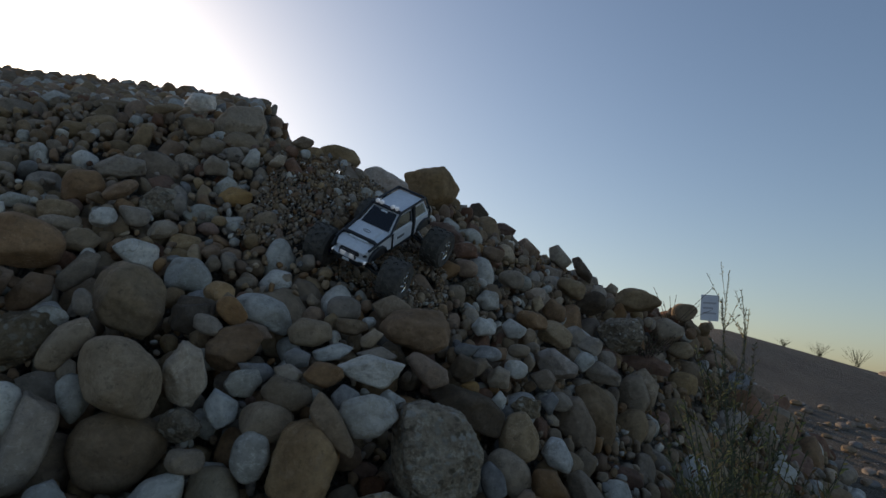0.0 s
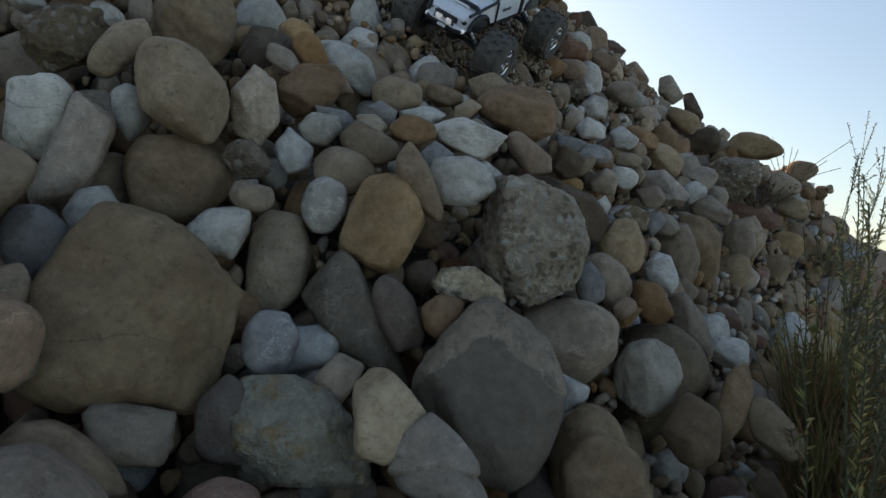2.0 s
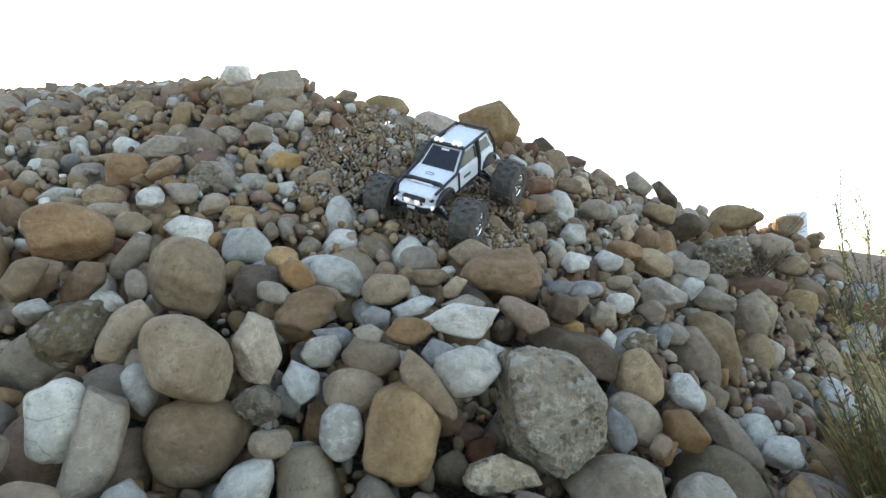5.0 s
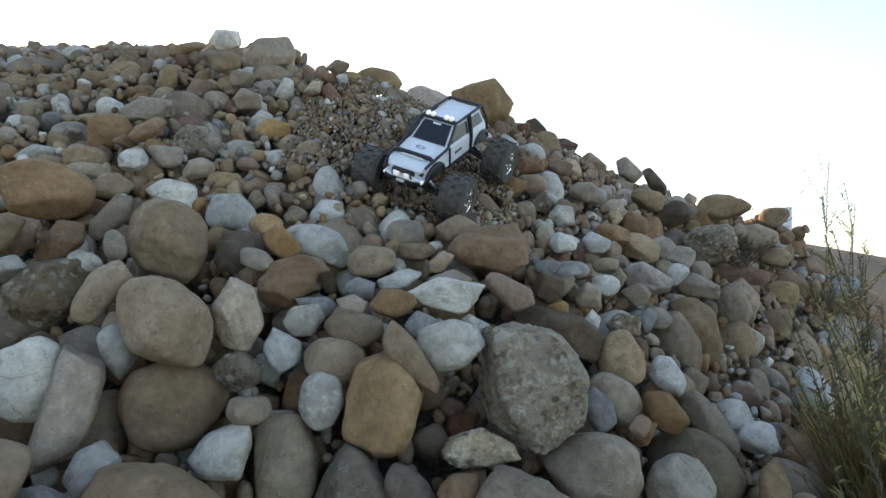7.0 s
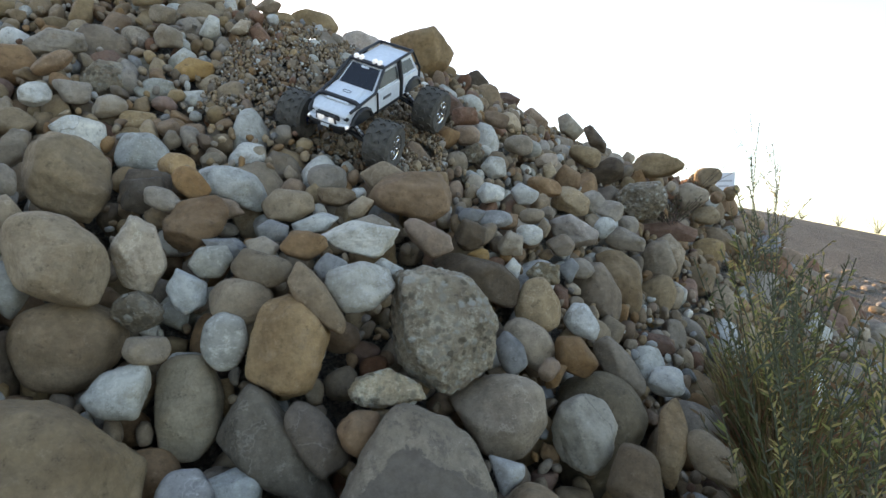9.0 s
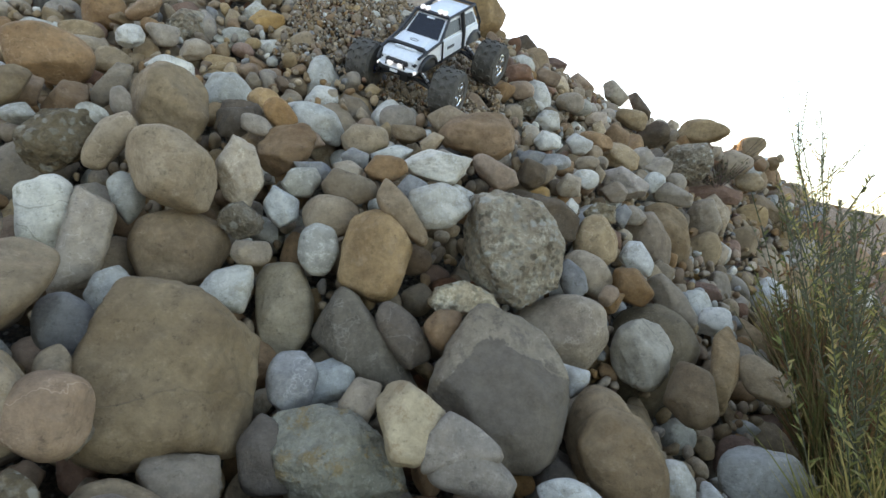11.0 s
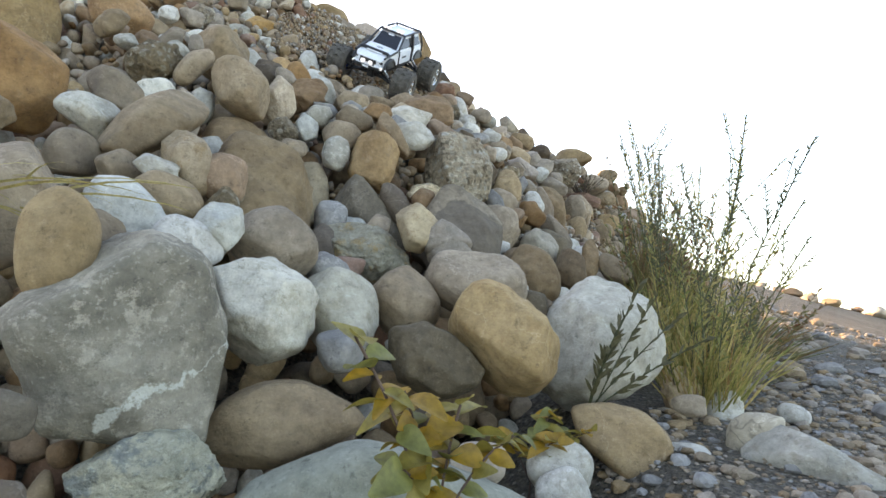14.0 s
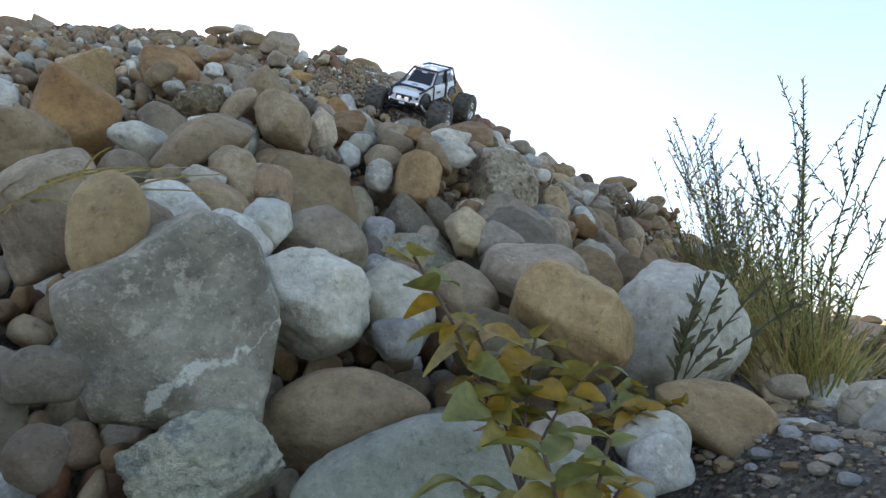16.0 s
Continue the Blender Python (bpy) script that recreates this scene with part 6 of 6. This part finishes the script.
def weed(x, y, z, tips, label):
    """A small upright weed: stalks to the given tips with narrow pointed leaves."""
    random.seed(int(x * 1000) + 5)
    plant = new("weed")
    plant.location = (x, y, z)
    tagged(plant, label, "weed", group="plants by the heap")
    low = min(ground_z(x, y), land(x, y)) - z
    if low < -0.01:
        part("stem", tube(bmesh.new(), [(0.0, 0.0, low - 0.02), (0, 0, low * 0.4), (0, 0, 0.01)], 0.0022, 5), OLIVE_LEAF, plant)
    for tip in tips:
        foot = Vector((random.gauss(0, 0.006), random.gauss(0, 0.006), 0))
        tip, bend = Vector(tip), Vector((0.02, -0.01, -0.01))
        bare = bmesh.new()
        stem = part("stem", tube(bare, [foot + (tip - foot) * (k / 7) + bend * (k / 7) ** 2 for k in range(8)], 0.0014, 5), OLIVE_LEAF, plant)
        for k in range(15):
            s = 0.25 + 0.75 * (k + random.random()) / 15
            p = foot + (tip - foot) * s + bend * s * s
            a = random.uniform(0, 6.28)
            way = (Vector((math.cos(a), math.sin(a), 0)) * random.uniform(0.4, 0.9) + (tip - foot).normalized()).normalized()
            q = 0.036 * random.uniform(0.6, 1.2) * (1.2 - 0.4 * s)
            part("leaf", blade(bmesh.new(), p, p + way * q, 0.0042, (0, 0, -0.15 * q), 3), OLIVE_LEAF, stem)
    return plant


def broad_leaf(bm, base, way, up, length, width, curl):
    """An oval leaf with a sunken midrib, folded and curling to its tip."""
    way, up = Vector(way).normalized(), Vector(up).normalized()
    side = way.cross(up).normalized()
    up = side.cross(way).normalized()
    rows = []
    n = 7
    for k in range(n + 1):
        s = k / n
        w = width * math.sin(math.pi * min(1.0, s * 0.94 + 0.03)) ** 0.75 * (1.1 - 0.35 * s)
        c = Vector(base) + way * (length * s) - up * (curl * length * s * s)
        rows.append([bm.verts.new(c + side * (w * j) + up * (abs(j) * w * 0.38 + 0.04 * w * math.sin(9 * s + 4 * j))) for j in (-1, -0.5, 0, 0.5, 1)])
    for a, b in zip(rows, rows[1:]):
        for j in range(4):
            bm.faces.new((a[j], a[j + 1], b[j + 1], b[j]))


def broadleaf_plant(x, y, z, stems, label, seed, big=1.0):
    rng = random.Random(seed)
    plant = new("broadleaf_plant")
    plant.location = (x, y, z)
    tagged(plant, label, "wild plant", group="plants by the heap")
    foot = min(ground_z(x, y), land(x, y)) - z
    if foot < -0.01:
        part("stem", tube(bmesh.new(), [(0.01, 0.02, foot - 0.02), (0, 0.005, foot * 0.4), (0, 0, 0)], 0.003 * big, 6), TWIG, plant)
    for tip, count in stems:
        tip = Vector(tip)
        bend = Vector((0, 0, 0.02))
        at = lambda s, tip=tip, bend=bend: tip * s + bend * math.sin(math.pi * s)  # noqa: E731
        st = part("stem", tube(bmesh.new(), [at(k / 6) for k in range(7)], 0.0022 * big, 6), TWIG, plant)
        count = count * 5 // 3
        for k in range(count):
            s = 0.25 + 0.75 * (k + 1) / count
            p = at(s)
            a = k * 2.4 + rng.uniform(-0.5, 0.5)
            way = Vector((math.cos(a), math.sin(a), rng.uniform(-0.1, 0.7)))
            bm = bmesh.new()
            size = rng.uniform(0.034, 0.074) * big
            broad_leaf(bm, p, way, (rng.gauss(0, 0.5), rng.gauss(0, 0.5) - 0.4, 1), size, size * rng.uniform(0.28, 0.42), rng.uniform(0.0, 0.9))
            leaf = smooth(part("leaf", bm, (LEAF_GREEN, LEAF_YELLOW, LEAF_OCHRE)[rng.choice((0, 0, 1, 1, 1, 2, 2, 2))], st))
    return plant


def leaf_tone(name, a, b):
    return leaf_material(name, ((0.0, a), (1.0, b)), 0.45, 5.0)


LEAF_GREEN = leaf_tone("yellow-green leaf", (0.16, 0.17, 0.04), (0.23, 0.21, 0.055))
LEAF_YELLOW = leaf_tone("olive-yellow leaf", (0.27, 0.22, 0.045), (0.32, 0.24, 0.06))
LEAF_OCHRE = leaf_tone("ochre autumn leaf", (0.36, 0.20, 0.02), (0.40, 0.24, 0.03))

BUSHY = "tussock of dry and green grass with tall leafy stalks"
RUSTY = "clump of rusty olive grass and weeds beside the heap"
grass_clump("grass_clump", 0.67, 0.27, 0.07, 760, 0.36, ((0.70, 0.20, 0.88), (0.75, 0.05, 0.80), (0.66, 0.16, 0.74), (0.82, 0.14, 0.68), (0.60, 0.30, 0.76), (0.90, 0.20, 0.60), (0.78, 0.30, 0.82)), (0.0, 0.0), BUSHY, GRASS_MIX)
grass_clump("grass_clump", 0.78, 0.56, 0.07, 820, 0.40, ((0.72, 0.76, 1.00), (0.68, 0.60, 0.88), (0.64, 0.68, 0.93), (0.88, 0.60, 0.84), (0.80, 0.70, 0.90), (0.98, 0.55, 0.72)), (0.08, 0.0), BUSHY, GRASS_MIX)
grass_clump("grass_clump", 0.96, 0.88, 0.08, 800, 0.44, ((0.80, 0.95, 0.96), (0.95, 0.90, 0.90), (1.05, 0.85, 0.80)), (0.08, 0.0), RUSTY, RUSTY_MIX, 1.3)
grass_clump("grass_clump", 1.11, 1.20, 0.09, 800, 0.52, ((0.98, 1.20, 1.10), (1.10, 1.25, 1.05), (1.22, 1.10, 0.92)), (0.06, 0.0), RUSTY, RUSTY_MIX, 1.4)
grass_clump("grass_clump", 1.32, 1.46, 0.12, 700, 0.50, ((1.30, 1.50, 1.02), (1.20, 1.50, 1.12)), (0.08, 0.0), BUSHY, GRASS_MIX, 1.5)
grass_clump("grass_clump", 1.16, 0.80, 0.14, 350, 0.24, ((1.20, 0.80, 0.56), (1.28, 0.75, 0.48)), (0.15, 0.0), "low olive weeds on the gravel slope", GRASS_MIX, 1.5)
grass_clump("grass_clump", 1.62, 1.30, 0.20, 350, 0.28, ((1.66, 1.30, 0.60),), (0.10, 0.0), "low olive weeds on the gravel slope", RUSTY_MIX, 1.6)
grass_clump("grass_clump", 1.86, 2.45, 0.10, 120, 0.34, ((1.86, 2.50, 1.46), (1.92, 2.48, 1.36), (1.80, 2.46, 1.30), (1.98, 2.5, 1.26)), (0.05, 0.0), "tall thin weed with fine leaves on the flank", RUSTY_MIX)
grass_clump("grass_clump", 2.3, 2.1, 0.26, 300, 0.26, (), (0.10, 0.0), "low dry weeds on the gravel slope", RUSTY_MIX, 1.8)
twig_bush(1.32, 2.28, heap(1.32, 2.28) + 0.01, 0.16, 46, "small reddish dry shrub growing among the stones", TWIG, 5)
twig_bush(1.66, 2.76, heap(1.66, 2.76), 0.26, 9, "thin bare twigs on the crest of the heap", TWIG, 3)
weed(0.24, 0.05, 0.20, ((0.08, 0.0, 0.27), (0.13, 0.02, 0.25), (0.17, 0.0, 0.21), (0.22, -0.02, 0.17), (0.03, -0.03, 0.21), (0.01, -0.03, 0.15)), "dark olive weed with narrow leaves before a pale boulder")
broadleaf_plant(-0.15, -0.36, 0.17, (((-0.10, -0.01, 0.22), 7), ((-0.04, 0.02, 0.16), 8), ((0.03, 0.03, 0.14), 7), ((0.09, 0.01, 0.11), 7), ((-0.05, -0.03, 0.09), 6)), "low broadleaf plant with green and yellowing leaves", 4, 0.74)
broadleaf_plant(-0.15, -0.50, 0.10, (((-0.07, 0.06, 0.10), 6), ((-0.02, 0.0, 0.13), 6), ((0.03, 0.0, 0.14), 6), ((0.06, 0.04, 0.10), 6), ((0.0, 0.08, 0.08), 5)), "low broadleaf plant with olive and ochre leaves", 9, 0.64)
broadleaf_plant(0.07, -0.10, ground_z(0.07, -0.10), (((0.04, 0.02, 0.11), 8), ((0.10, 0.0, 0.08), 8), ((-0.06, 0.02, 0.07), 7), ((0.02, -0.05, 0.08), 7)), "straggling weed with small dull green leaves", 12, 0.6)


def blade_tuft():
    random.seed(21)
    tuft = new("grass_tuft")
    tuft.location = (-0.84, 0.06, ground_z(-0.84, 0.06))
    tagged(tuft, "tuft of long arching green grass blades", "grass", group="plants by the heap")
    for _ in range(16):
        bm = bmesh.new()
        length = random.uniform(0.18, 0.40)
        blade(bm, (random.gauss(0, 0.03), random.gauss(0, 0.03), 0), (length * random.uniform(0.4, 1.0), random.uniform(-0.6, 0.1) * length, random.uniform(0.10, 0.24)), 0.0022, (0.04, -0.02, -0.14), 7)
        part("blade", bm, GREEN_BLADE, tuft)


blade_tuft()


# ---- sign, litter, gravel, distance ----
PALE_INK = plain_material("faded grey print", (0.45, 0.46, 0.48), 0.6)


def build_sign():
    sign = new("sign_board")
    x, y = 5.70, 9.46
    sign.location = (x, y, land(x, y))
    sign.rotation_euler = (0, 0, radians(-38))
    tagged(sign, "white rectangular notice board on a thin post", "sign")
    top = 1.64 - land(x, y)
    part("board", box(-0.15, 0.15, -0.012, 0.012, top - 0.46, top, 0.004), WHITE_PAINT, sign, "white board with grey lines of print")
    part("post", tube(bmesh.new(), [(0, 0.03, -0.1), (0, 0.03, top - 0.05)], 0.022), STEEL, sign)
    for k in range(3):
        part("print_bar", box(-0.11, 0.11 - 0.05 * (k % 2), -0.0165, -0.0125, top - 0.16 - 0.09 * k, top - 0.13 - 0.09 * k, 0), PALE_INK, sign)


build_sign()


def sow_gravel():
    """Loose gravel on the ground beside the heap, thinning out with distance."""
    rng = np.random.default_rng(17)
    sets = {t: ([], []) for t in ("g", "gt", "bl", "gb")}
    for k in range(15500):
        if k < 12500:
            x, y = rng.uniform(-0.1, 1.9), rng.uniform(-0.8, 1.5)
            r = 0.0035 + 0.014 * rng.random() ** 6
        else:
            x, y = rng.uniform(1.2, 5.0), rng.uniform(-0.6, 5.0)
            r = 0.007 + 0.045 * rng.random() ** 6
        if heap(x, y) > land(x, y) + 0.10:
            continue
        t = ("g", "gt", "bl", "gb")[rng.choice(4, p=(0.35, 0.3, 0.2, 0.15))]
        v, f = KIT[1 if r < 0.010 else 2][rng.integers(20)]
        v = v * (r * 1.25, r, r * 0.7) + (x, y, max(land(x, y), heap(x, y) - 0.09) + 0.3 * r)
        vs, fs = sets[t]
        fs.append(f + sum(len(o) for o in vs[-1:]) + (fs[-1].min() if fs else 0))
        vs.append(v)
    for t, (vs, fs) in sets.items():
        ob = mesh_object("gravel", np.concatenate(vs), np.concatenate(fs), FILL_MATERIALS[t], smooth=False)
        tagged(ob, f"loose {STONE_TONES[t][0]} gravel on the ground", "gravel", kind="stuff")


sow_gravel()


def build_distance():
    """Row of boulders and low scrub along the far edge of the track."""
    rng = np.random.default_rng(23)
    for k in range(16):
        az = radians(44.0 + 1.5 * k + rng.uniform(-0.4, 0.4))
        d = rng.uniform(10.5, 12.5)
        x, y = d * math.sin(az), d * math.cos(az)
        r = rng.uniform(0.08, 0.20)
        stone(x, y, land(x, y) + 0.3 * r, r * 1.3, r, r * 0.75, 0, 0, float(rng.integers(0, 180)), ("tw", "t", "b")[k % 3], "a", "far_boulder")
    for k in range(7):
        az = radians(37.0 + 2.6 * k)
        d = 11.6 + 0.2 * k
        x, y = d * math.sin(az), d * math.cos(az)
        twig_bush(x, y, land(x, y), 0.16 + 0.08 * (k % 3), 40, "low dark scrub at the far edge of the track", OLIVE_LEAF, 0)


build_distance()


def plastic_bag():
    rng = np.random.default_rng(41)
    v, f = stone_shape(4, "a", rng, 0.06)
    ob = mesh_object("plastic_bag", v * (0.075, 0.05, 0.10), f, WHITE_PAINT, smooth=False)
    ob.matrix_basis = pose(1.62, 1.76, max(land(1.62, 1.76), heap(1.62, 1.76) - 0.05) + 0.06, 10, 15, 30)
    tagged(ob, "crumpled white plastic bag caught among the weeds", "litter")


plastic_bag()
